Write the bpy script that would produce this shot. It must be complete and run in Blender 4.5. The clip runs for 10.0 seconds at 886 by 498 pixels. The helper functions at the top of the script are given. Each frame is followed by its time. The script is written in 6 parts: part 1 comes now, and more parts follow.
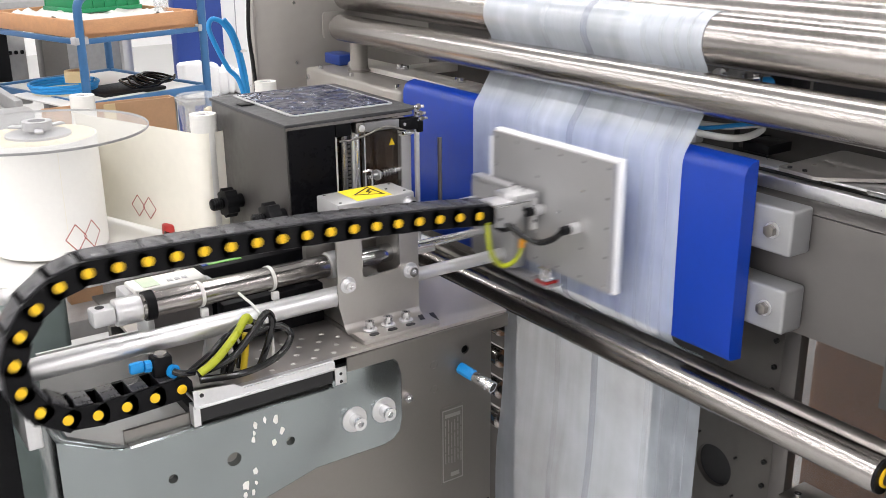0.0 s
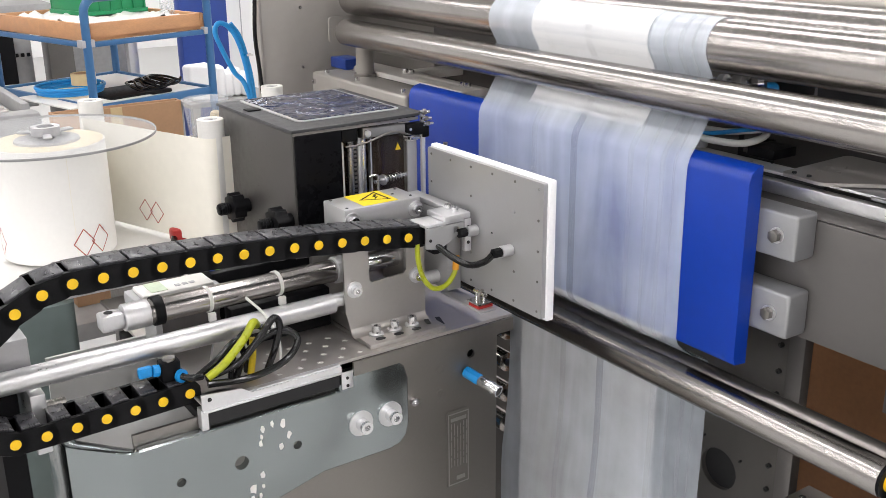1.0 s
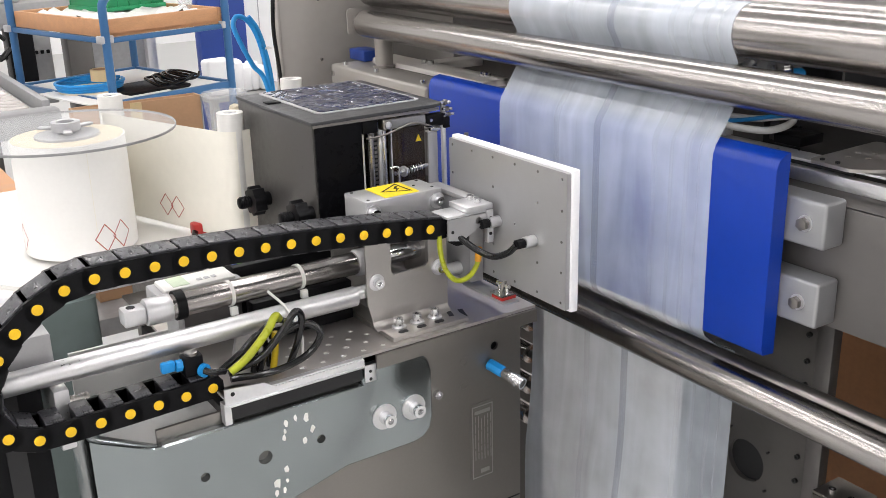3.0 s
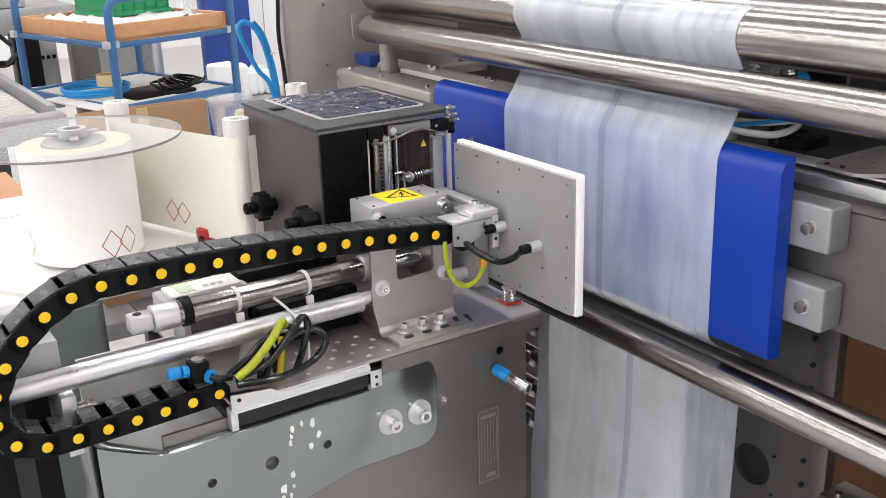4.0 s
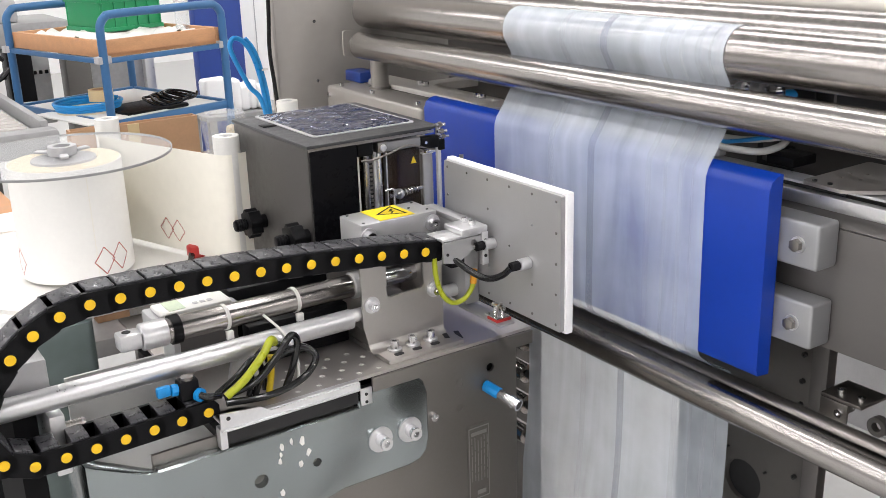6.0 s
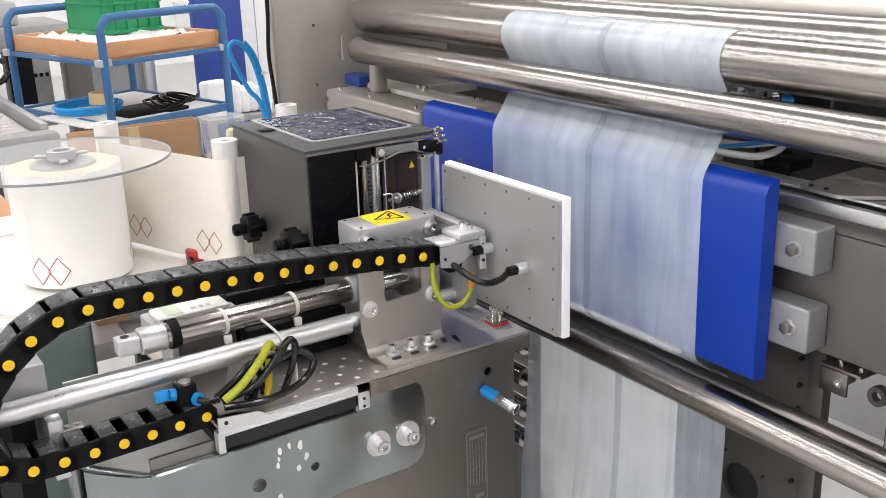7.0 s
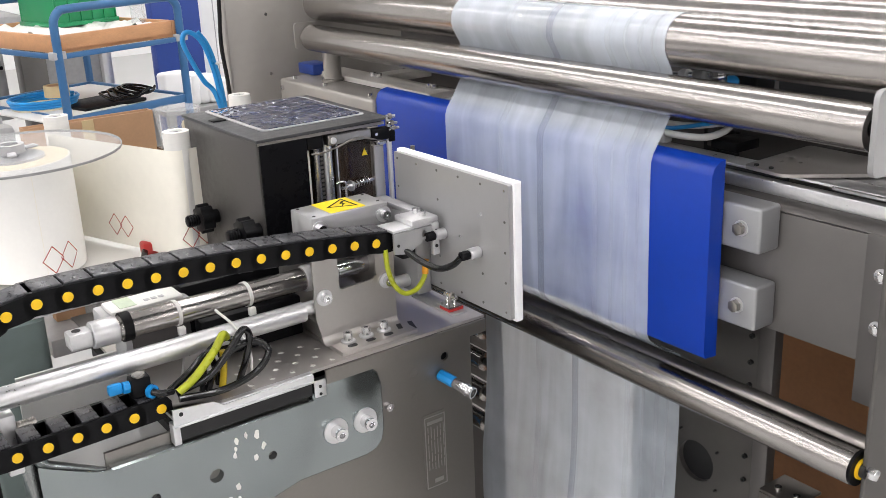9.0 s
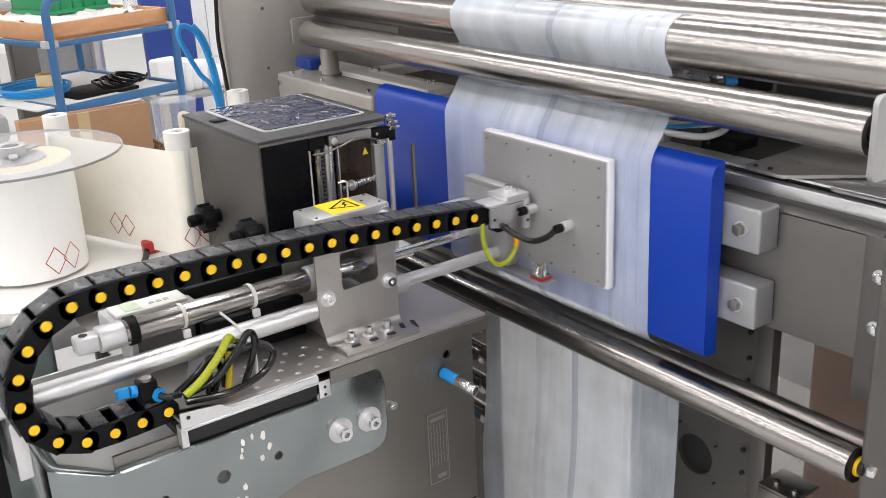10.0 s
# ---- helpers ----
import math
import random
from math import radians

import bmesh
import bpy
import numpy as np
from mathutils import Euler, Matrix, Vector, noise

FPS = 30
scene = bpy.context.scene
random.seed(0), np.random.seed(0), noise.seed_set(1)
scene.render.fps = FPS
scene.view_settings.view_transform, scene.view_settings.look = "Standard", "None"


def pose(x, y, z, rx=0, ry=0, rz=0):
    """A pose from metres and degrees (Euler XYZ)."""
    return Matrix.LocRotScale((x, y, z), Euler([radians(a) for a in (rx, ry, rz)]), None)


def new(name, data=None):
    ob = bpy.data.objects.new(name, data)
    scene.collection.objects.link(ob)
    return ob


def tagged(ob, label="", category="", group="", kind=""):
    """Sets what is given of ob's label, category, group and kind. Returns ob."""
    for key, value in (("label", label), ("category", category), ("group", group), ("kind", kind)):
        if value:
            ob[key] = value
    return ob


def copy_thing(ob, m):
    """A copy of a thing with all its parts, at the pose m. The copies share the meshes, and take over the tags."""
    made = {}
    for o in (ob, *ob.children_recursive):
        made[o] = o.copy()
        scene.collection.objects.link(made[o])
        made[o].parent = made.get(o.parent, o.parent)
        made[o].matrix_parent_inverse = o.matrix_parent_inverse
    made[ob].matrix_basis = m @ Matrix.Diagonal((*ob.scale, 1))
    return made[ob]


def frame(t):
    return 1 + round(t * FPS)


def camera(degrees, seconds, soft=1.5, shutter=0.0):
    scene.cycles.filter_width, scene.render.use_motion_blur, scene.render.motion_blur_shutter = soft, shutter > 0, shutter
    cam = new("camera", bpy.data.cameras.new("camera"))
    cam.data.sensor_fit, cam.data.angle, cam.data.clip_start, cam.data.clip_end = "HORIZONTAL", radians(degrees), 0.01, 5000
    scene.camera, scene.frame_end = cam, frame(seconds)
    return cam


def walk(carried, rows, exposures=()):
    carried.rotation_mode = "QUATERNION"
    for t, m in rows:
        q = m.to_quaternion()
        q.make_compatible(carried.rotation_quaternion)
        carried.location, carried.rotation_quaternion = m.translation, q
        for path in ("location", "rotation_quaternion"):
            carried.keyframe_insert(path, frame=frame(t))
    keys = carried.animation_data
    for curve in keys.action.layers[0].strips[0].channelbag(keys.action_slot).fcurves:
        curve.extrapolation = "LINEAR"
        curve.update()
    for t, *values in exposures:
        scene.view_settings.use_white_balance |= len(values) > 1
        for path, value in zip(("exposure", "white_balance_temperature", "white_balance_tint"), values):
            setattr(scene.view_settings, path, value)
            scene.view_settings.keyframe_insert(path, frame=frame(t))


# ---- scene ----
# Camera, held by hand and almost still
cam = camera(47.47, 10.0, soft=0.65, shutter=0.5)
PATH = [
    (0.0, 0.0001, 0.0000, 1.5500, 71.205, 0.419, -34.700),
    (0.5, -0.0050, -0.0014, 1.5516, 71.292, 0.573, -34.687),
    (1.0, -0.0038, -0.0035, 1.5571, 71.249, 0.537, -34.446),
    (1.5, 0.0008, -0.0059, 1.5540, 71.649, 0.794, -34.313),
    (2.0, -0.0006, -0.0068, 1.5560, 71.719, 0.708, -34.414),
    (2.5, 0.0000, 0.0003, 1.5483, 71.235, 0.880, -33.876),
    (3.0, -0.0014, 0.0073, 1.5528, 70.826, 1.401, -33.597),
    (4.5, -0.0017, 0.0047, 1.5584, 71.079, 1.732, -33.346),
    (5.0, 0.0029, 0.0041, 1.5604, 71.075, 1.401, -34.219),
    (5.5, 0.0020, 0.0046, 1.5602, 71.498, 1.644, -33.879),
    (7.0, 0.0045, -0.0006, 1.5658, 71.822, 1.723, -33.704),
    (7.5, 0.0063, -0.0021, 1.5659, 71.763, 1.824, -34.092),
    (8.0, 0.0080, -0.0044, 1.5661, 71.565, 1.983, -34.696),
    (8.5, 0.0125, -0.0090, 1.5638, 71.224, 2.137, -35.345),
    (9.0, 0.0157, -0.0147, 1.5650, 71.038, 2.328, -35.877),
    (9.5, 0.0112, -0.0151, 1.5662, 71.069, 2.176, -35.998),
    (10.0, 0.0057, -0.0092, 1.5925, 69.899, 2.567, -36.445),
]
walk(cam, [(t, pose(*p)) for t, *p in PATH], [(0.0, 0.13), (0.5, 0.13), (1.0, 0.0), (10.0, 0.0)])

# Room light: rows of fluorescent tubes under a white factory ceiling
world = bpy.data.worlds.new("world")
scene.world = world
world.use_nodes = True
world.node_tree.nodes["Background"].inputs[0].default_value = (0.9, 0.95, 1.0, 1)
world.node_tree.nodes["Background"].inputs[1].default_value = 0.05
scene.view_settings.exposure = 0.0
LAMP_WATTS = 74.0
CEILING = 4.6


# ---------------------------------------------------------------- materials
def material(name, colour, rough=0.5, metal=0.0, vary=0.12, scale=40.0, bump=0.0, stretch=(1, 1, 1), spec=0.5, coat=0.0, rough_vary=0.1, fine=8.0):
    """A surface with grain at two scales, in object space at real size."""
    m = bpy.data.materials.new(name)
    m.use_nodes = True
    n, l = m.node_tree.nodes, m.node_tree.links
    b = n["Principled BSDF"]
    b.inputs["Metallic"].default_value = metal
    b.inputs["Specular IOR Level"].default_value = spec
    b.inputs["Coat Weight"].default_value = coat
    tc, mp = n.new("ShaderNodeTexCoord"), n.new("ShaderNodeMapping")
    mp.inputs["Scale"].default_value = stretch
    l.new(tc.outputs["Object"], mp.inputs["Vector"])
    big, small = n.new("ShaderNodeTexNoise"), n.new("ShaderNodeTexNoise")
    big.inputs["Scale"].default_value, small.inputs["Scale"].default_value = scale, scale * fine
    big.inputs["Detail"].default_value, small.inputs["Detail"].default_value = 4, 3
    l.new(mp.outputs[0], big.inputs["Vector"])
    l.new(mp.outputs[0], small.inputs["Vector"])
    mix = n.new("ShaderNodeMath")
    mix.operation = "MULTIPLY_ADD"
    mix.inputs[1].default_value = 0.45
    half = n.new("ShaderNodeMath")
    half.operation = "MULTIPLY"
    half.inputs[1].default_value = 0.55
    l.new(big.outputs["Fac"], half.inputs[0])
    l.new(small.outputs["Fac"], mix.inputs[0])
    l.new(half.outputs[0], mix.inputs[2])
    ramp = n.new("ShaderNodeMapRange")
    ramp.inputs["From Min"].default_value, ramp.inputs["From Max"].default_value = 0.3, 0.7
    ramp.inputs["To Min"].default_value, ramp.inputs["To Max"].default_value = 1 - vary, 1 + vary
    l.new(mix.outputs[0], ramp.inputs["Value"])
    tint = n.new("ShaderNodeVectorMath")
    tint.operation = "SCALE"
    tint.inputs[0].default_value = colour
    l.new(ramp.outputs[0], tint.inputs["Scale"])
    l.new(tint.outputs[0], b.inputs["Base Color"])
    rr = n.new("ShaderNodeMapRange")
    rr.inputs["From Min"].default_value, rr.inputs["From Max"].default_value = 0.3, 0.7
    rr.inputs["To Min"].default_value, rr.inputs["To Max"].default_value = max(0.02, rough - rough_vary), min(1, rough + rough_vary)
    l.new(mix.outputs[0], rr.inputs["Value"])
    l.new(rr.outputs[0], b.inputs["Roughness"])
    if bump:
        bp = n.new("ShaderNodeBump")
        bp.inputs["Strength"].default_value, bp.inputs["Distance"].default_value = bump, 0.001
        l.new(small.outputs["Fac"], bp.inputs["Height"])
        l.new(bp.outputs[0], b.inputs["Normal"])
    return m


STEEL = material("satin_steel", (0.275, 0.258, 0.242), 0.36, 0.95, 0.04, 5, 0.0, fine=40, rough_vary=0.05)
TABLE = material("bead_blasted_table", (0.49, 0.465, 0.445), 0.46, 0.85, 0.05, 30, 0.04)
PALE_EDGE = material("pale_enamel", (0.66, 0.63, 0.58), 0.4, 0, 0.04, 10)
ROLLER = material("ground_roller_steel", (0.40, 0.38, 0.365), 0.235, 1.0, 0.02, 10, 0.0, (30, 0.12, 30), rough_vary=0.0)
ZINC = material("zinc_plated_steel", (0.285, 0.315, 0.32), 0.20, 0.97, 0.05, 2.5, 0.0, fine=4, rough_vary=0.05)
def waviness(m, scale, height):
    """Long shallow waves of rolled sheet that bend its reflections."""
    n, l = m.node_tree.nodes, m.node_tree.links
    tc, w, bp = n.new("ShaderNodeTexCoord"), n.new("ShaderNodeTexNoise"), n.new("ShaderNodeBump")
    w.inputs["Scale"].default_value, w.inputs["Detail"].default_value = scale, 1.0
    bp.inputs["Strength"].default_value, bp.inputs["Distance"].default_value = 1.0, height
    l.new(tc.outputs["Object"], w.inputs["Vector"])
    l.new(w.outputs["Fac"], bp.inputs["Height"])
    l.new(bp.outputs[0], n["Principled BSDF"].inputs["Normal"])


waviness(ZINC, 6.0, 0.030)
waviness(STEEL, 5.0, 0.006)
ALU = material("aluminium", (0.72, 0.72, 0.73), 0.36, 0.85, 0.06, 25, 0.05)
BLOCK = material("machined_block_aluminium", (0.37, 0.375, 0.385), 0.5, 0.6, 0.05, 60, 0.05)
ALU_MATT = material("matt_anodised_aluminium", (0.43, 0.43, 0.435), 0.46, 0.6, 0.05, 60, 0.05)
MOUNT = material("milled_steel", (0.48, 0.46, 0.44), 0.34, 0.92, 0.03, 6, 0.0, fine=40, rough_vary=0.03)
CABINET = material("warm_grey_steel", (0.38, 0.36, 0.335), 0.42, 0.5, 0.05, 6, 0.04, rough_vary=0.05)
CHROME = material("bright_steel", (0.74, 0.74, 0.75), 0.2, 1.0, 0.05, 30, 0.0)
FRAME = material("bead_blasted_frame", (0.155, 0.147, 0.142), 0.46, 0.6, 0.06, 12, 0.06)
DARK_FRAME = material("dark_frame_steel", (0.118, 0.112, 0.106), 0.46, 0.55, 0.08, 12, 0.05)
BLACK = material("black_plastic", (0.006, 0.006, 0.007), 0.42, 0, 0.2, 60, 0.08, spec=0.12)
LINK = material("chain_plastic", (0.006, 0.006, 0.007), 0.4, 0, 0.3, 45, 0.1, rough_vary=0.15, spec=0.12)
LINK_TOP = material("worn_chain_lid", (0.04, 0.04, 0.045), 0.33, 0, 0.7, 90, 0.1, rough_vary=0.2)
YELLOW = material("yellow_plastic", (0.85, 0.52, 0.01), 0.45, 0, 0.05, 80)
SIGN_YELLOW = material("sign_yellow", (0.88, 0.66, 0.02), 0.45, 0, 0.04, 80)
BLUE_BOARD = material("blue_plastic_board", (0.002, 0.040, 0.36), 0.38, 0, 0.08, 9, 0.03, spec=0.45)
HOUSING = material("grey_printer_paint", (0.060, 0.056, 0.053), 0.36, 0, 0.06, 90, 0.05, spec=0.45)
HOUSING_LID = material("dark_printer_lid", (0.034, 0.035, 0.038), 0.4, 0, 0.05, 90, 0.1)
GLOSS = material("satin_black", (0.004, 0.004, 0.005), 0.3, 0, 0.1, 20, 0, spec=0.08)
PAPER = material("label_paper", (0.89, 0.88, 0.85), 0.55, 0, 0.02, 20, 0.03)
WEB = material("cream_backing_paper", (0.88, 0.85, 0.76), 0.5, 0, 0.03, 9, 0.03)
WHITE = material("white_label", (0.88, 0.89, 0.90), 0.5, 0, 0.015, 20)
FOAM = material("white_foam", (0.86, 0.86, 0.87), 0.8, 0, 0.03, 200, 0.2)
WHITE_PLASTIC = material("white_plastic", (0.74, 0.73, 0.70), 0.4, 0, 0.04, 40)
GREY_PLASTIC = material("grey_plastic", (0.42, 0.42, 0.43), 0.4, 0, 0.06, 40)
CREAM = material("cream_core_face", (0.80, 0.70, 0.50), 0.6, 0, 0.06, 60, 0.1, (1, 1, 4))
RED = material("red_plastic", (0.45, 0.03, 0.025), 0.4, 0, 0.08, 60)
RED_INK = material("red_ink", (0.42, 0.06, 0.05), 0.6, 0, 0.1, 60)
CABLE = material("black_cable", (0.007, 0.007, 0.008), 0.13, 0, 0.2, 60, spec=0.5, rough_vary=0.04)
EARTH = material("green_yellow_wire", (0.36, 0.40, 0.015), 0.32, 0, 0.14, 30)
SLEEVE = material("orange_sleeve", (0.75, 0.33, 0.02), 0.4, 0, 0.08, 60)
EARTH_YELLOW = material("yellow_wire", (0.55, 0.40, 0.015), 0.34, 0, 0.12, 30)
BLUE_PNEU = material("blue_fitting", (0.006, 0.24, 0.60), 0.4, 0, 0.08, 60)
TRAY = material("pale_tray_paint", (0.68, 0.65, 0.61), 0.42, 0.1, 0.06, 14, 0.04)
LINER = material("pale_inner_wall", (0.50, 0.50, 0.49), 0.5, 0, 0.06, 6, 0.03)
HOSE_BLUE = material("blue_air_hose", (0.02, 0.30, 0.72), 0.35, 0, 0.05, 20)
CART_BLUE = material("cart_blue_paint", (0.035, 0.13, 0.29), 0.4, 0, 0.06, 20, 0.03)
DRUM_BLUE = material("dark_blue_panel", (0.012, 0.045, 0.25), 0.4, 0, 0.06, 9)
CRATE = material("green_crate", (0.01, 0.24, 0.09), 0.4, 0, 0.08, 20)
WOOD = material("tray_wood", (0.56, 0.29, 0.14), 0.55, 0, 0.12, 6, 0.1, (1, 6, 6))
CARD = material("cardboard", (0.42, 0.25, 0.14), 0.75, 0, 0.08, 20, 0.1)
TAPE = material("tan_tape", (0.62, 0.48, 0.27), 0.5, 0, 0.05, 30)
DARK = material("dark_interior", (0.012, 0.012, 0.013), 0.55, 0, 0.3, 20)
PILLAR = material("green_grey_column", (0.19, 0.235, 0.23), 0.42, 0.3, 0.10, 5, 0.04)
FLOOR = material("painted_floor", (0.52, 0.52, 0.51), 0.38, 0, 0.07, 2.5, 0.05)
WALL = material("white_wall", (0.88, 0.88, 0.87), 0.75, 0, 0.03, 3, 0.05)
CEIL = material("pale_ceiling", (0.52, 0.52, 0.52), 0.8, 0, 0.04, 1.5, 0.1)
BROWN = material("brown_shaft", (0.16, 0.10, 0.06), 0.25, 0.7, 0.2, 20)
DULL_ROLLER = material("dull_roller_steel", (0.26, 0.245, 0.23), 0.32, 0.9, 0.05, 10, 0.0, (30, 0.12, 30), rough_vary=0.02)
GREEN_LCD = material("green_tag", (0.18, 0.42, 0.10), 0.4, 0, 0.05, 30)
WALL_GREY = material("grey_wall", (0.46, 0.45, 0.44), 0.8, 0, 0.05, 3, 0.05)
BALE = material("brown_paper", (0.30, 0.14, 0.062), 0.6, 0, 0.15, 12, 0.1)
FAR_STEEL = material("far_machine_grey", (0.33, 0.33, 0.33), 0.5, 0.3, 0.15, 4, 0.05)


def glass(name, colour, rough, clear, stripes=0.0, milky=0.0):
    """Thin clear or milky sheet: part of the light passes straight, the rest meets a pale glossy skin."""
    m = bpy.data.materials.new(name)
    m.use_nodes = True
    n, l = m.node_tree.nodes, m.node_tree.links
    b, out = n["Principled BSDF"], n["Material Output"]
    b.inputs["Base Color"].default_value = (*colour, 1)
    b.inputs["Roughness"].default_value = rough
    see, mix = n.new("ShaderNodeBsdfTransparent"), n.new("ShaderNodeMixShader")
    skin, through_glow = n.new("ShaderNodeMixShader"), n.new("ShaderNodeBsdfTranslucent")
    through_glow.inputs["Color"].default_value = (*colour, 1)
    skin.inputs[0].default_value = milky
    l.new(b.outputs[0], skin.inputs[1])
    l.new(through_glow.outputs[0], skin.inputs[2])
    l.new(skin.outputs[0], mix.inputs[1])
    l.new(see.outputs[0], mix.inputs[2])
    mix.inputs[0].default_value = clear
    if stripes:
        tc, mp = n.new("ShaderNodeTexCoord"), n.new("ShaderNodeMapping")
        mp.inputs["Scale"].default_value = (1, 17, 1.6)
        l.new(tc.outputs["Object"], mp.inputs["Vector"])
        t1, t2 = n.new("ShaderNodeTexNoise"), n.new("ShaderNodeTexNoise")
        t1.inputs["Scale"].default_value, t1.inputs["Detail"].default_value, t1.inputs["Distortion"].default_value = 1.0, 4, 0.7
        t2.inputs["Scale"].default_value, t2.inputs["Detail"].default_value = 7.0, 5
        l.new(mp.outputs[0], t1.inputs["Vector"])
        l.new(tc.outputs["Object"], t2.inputs["Vector"])
        add = n.new("ShaderNodeMath")
        add.operation = "MULTIPLY_ADD"
        add.inputs[1].default_value = 1.1
        l.new(t2.outputs["Fac"], add.inputs[0])
        l.new(t1.outputs["Fac"], add.inputs[2])
        r = n.new("ShaderNodeMapRange")
        r.inputs["From Min"].default_value, r.inputs["From Max"].default_value = 0.74, 1.36
        r.inputs["To Min"].default_value, r.inputs["To Max"].default_value = clear - stripes, clear + stripes
        l.new(add.outputs[0], r.inputs["Value"])
        l.new(r.outputs[0], mix.inputs[0])
        bp = n.new("ShaderNodeBump")
        bp.inputs["Strength"].default_value, bp.inputs["Distance"].default_value = 0.35, 0.004
        l.new(add.outputs[0], bp.inputs["Height"])
        l.new(bp.outputs[0], b.inputs["Normal"])
    l.new(mix.outputs[0], out.inputs["Surface"])
    return m


FILM = glass("milky_film", (0.80, 0.875, 0.965), 0.20, 0.455, 0.17, 0.12)
SEAM = glass("film_seam", (0.30, 0.36, 0.48), 0.3, 0.70)
FAINT = glass("faint_fold", (0.60, 0.66, 0.78), 0.3, 0.86)
CLEAR = glass("clear_disc", (0.72, 0.74, 0.75), 0.05, 0.80)
CLEAR_BAG = glass("clear_bag", (0.80, 0.82, 0.84), 0.10, 0.74)
HEAD = material("dark_grey_cover", (0.20, 0.20, 0.21), 0.4, 0, 0.06, 40)


def window_material():
    """Dark glossy viewing window with crumpled reflections."""
    m = material("printer_window", (0.004, 0.014, 0.062), 0.06, 0, 0.2, 30, 0, coat=0.55, spec=0.5, rough_vary=0.02)
    n, l = m.node_tree.nodes, m.node_tree.links
    w, bp, tc = n.new("ShaderNodeTexNoise"), n.new("ShaderNodeBump"), n.new("ShaderNodeTexCoord")
    w.inputs["Scale"].default_value, w.inputs["Detail"].default_value, w.inputs["Distortion"].default_value = 24, 2.0, 1.4
    bp.inputs["Strength"].default_value, bp.inputs["Distance"].default_value = 1.0, 0.020
    l.new(tc.outputs["Object"], w.inputs["Vector"])
    l.new(w.outputs["Fac"], bp.inputs["Height"])
    l.new(bp.outputs[0], n["Principled BSDF"].inputs["Normal"])
    l.new(bp.outputs[0], n["Principled BSDF"].inputs["Coat Normal"])
    return m


SMOKED = glass("smoked_brown_plastic", (0.035, 0.022, 0.014), 0.07, 0.30)


WINDOW = window_material()


def glow(name, colour, strength):
    m = bpy.data.materials.new(name)
    m.use_nodes = True
    b = m.node_tree.nodes["Principled BSDF"]
    b.inputs["Base Color"].default_value = (*colour, 1)
    b.inputs["Emission Color"].default_value, b.inputs["Emission Strength"].default_value = (*colour, 1), strength
    return m


TUBE_LIGHT = glow("lit_tube", (1.0, 0.98, 0.95), 7.0)


# ---------------------------------------------------------------- mesh helpers
def thing(name, at, label="", category="", group="", kind=""):
    ob = new(name)
    ob.location = at
    ob.empty_display_size = 0.02
    return tagged(ob, label, category, group, kind)


def origin_of(ob):
    o = Vector((0, 0, 0))
    while ob is not None:
        o, ob = o + ob.location, ob.parent
    return o


def part(name, bm, mat, parent=None, label="", smooth=40):
    """Link a bmesh, drawn in world places, as one mesh under a thing or part."""
    me = bpy.data.meshes.new(name)
    if parent is not None:
        bmesh.ops.translate(bm, verts=bm.verts, vec=-origin_of(parent))
    bmesh.ops.recalc_face_normals(bm, faces=bm.faces)
    bm.to_mesh(me)
    bm.free()
    if smooth:
        me.shade_smooth()
        me.set_sharp_from_angle(angle=radians(smooth))
    me.materials.append(mat)
    ob = new(name, me)
    ob.parent = parent
    if label:
        ob["label"] = label
    return ob


def setting(name, bm, mat, label, category=""):
    return tagged(part(name, bm, mat), label, category or name.split("_")[0], "", "structure")


def box(bm, x0, x1, y0, y1, z0, z1, bevel=0.0, seg=2, m=None):
    v = bmesh.ops.create_cube(bm, size=1)["verts"]
    bmesh.ops.scale(bm, verts=v, vec=(x1 - x0, y1 - y0, z1 - z0))
    bmesh.ops.translate(bm, verts=v, vec=((x0 + x1) / 2, (y0 + y1) / 2, (z0 + z1) / 2))
    if m is not None:
        bmesh.ops.transform(bm, matrix=m, verts=v)
    if bevel:
        es = list({e for q in v for e in q.link_edges})
        bmesh.ops.bevel(bm, geom=es, offset=bevel, segments=seg, profile=0.5, affect="EDGES")
    return bm


def boxed(*a, **k):
    return box(bmesh.new(), *a, **k)


def cyl(bm, p0, p1, r, seg=24, r2=None, bevel=0.0):
    p0, p1 = Vector(p0), Vector(p1)
    d = p1 - p0
    before = set(bm.verts)
    v = bmesh.ops.create_cone(bm, cap_ends=True, segments=seg, radius1=r, radius2=r if r2 is None else r2, depth=d.length)["verts"]
    m = Matrix.Translation((p0 + p1) / 2) @ d.to_track_quat("Z", "Y").to_matrix().to_4x4()
    bmesh.ops.transform(bm, matrix=m, verts=v)
    if bevel:
        es = [e for e in {e for q in v for e in q.link_edges} if any(len(f.verts) > 4 for f in e.link_faces)]
        bmesh.ops.bevel(bm, geom=es, offset=bevel, segments=2, profile=0.5, affect="EDGES")
    return bm


def rod(*a, **k):
    return cyl(bmesh.new(), *a, **k)


def ring(bm, centre, axis, r_in, r_out, h, seg=40):
    """A flat annulus of thickness h along axis."""
    q = Vector(axis).to_track_quat("Z", "Y").to_matrix().to_4x4()
    m = Matrix.Translation(centre) @ q
    loops = []
    for r, z in ((r_in, 0), (r_out, 0), (r_out, h), (r_in, h)):
        loops.append([bm.verts.new(m @ Vector((r * math.cos(2 * math.pi * i / seg), r * math.sin(2 * math.pi * i / seg), z))) for i in range(seg)])
    for a in range(4):
        p, q2 = loops[a], loops[(a + 1) % 4]
        for i in range(seg):
            bm.faces.new((p[i], p[(i + 1) % seg], q2[(i + 1) % seg], q2[i]))
    return bm


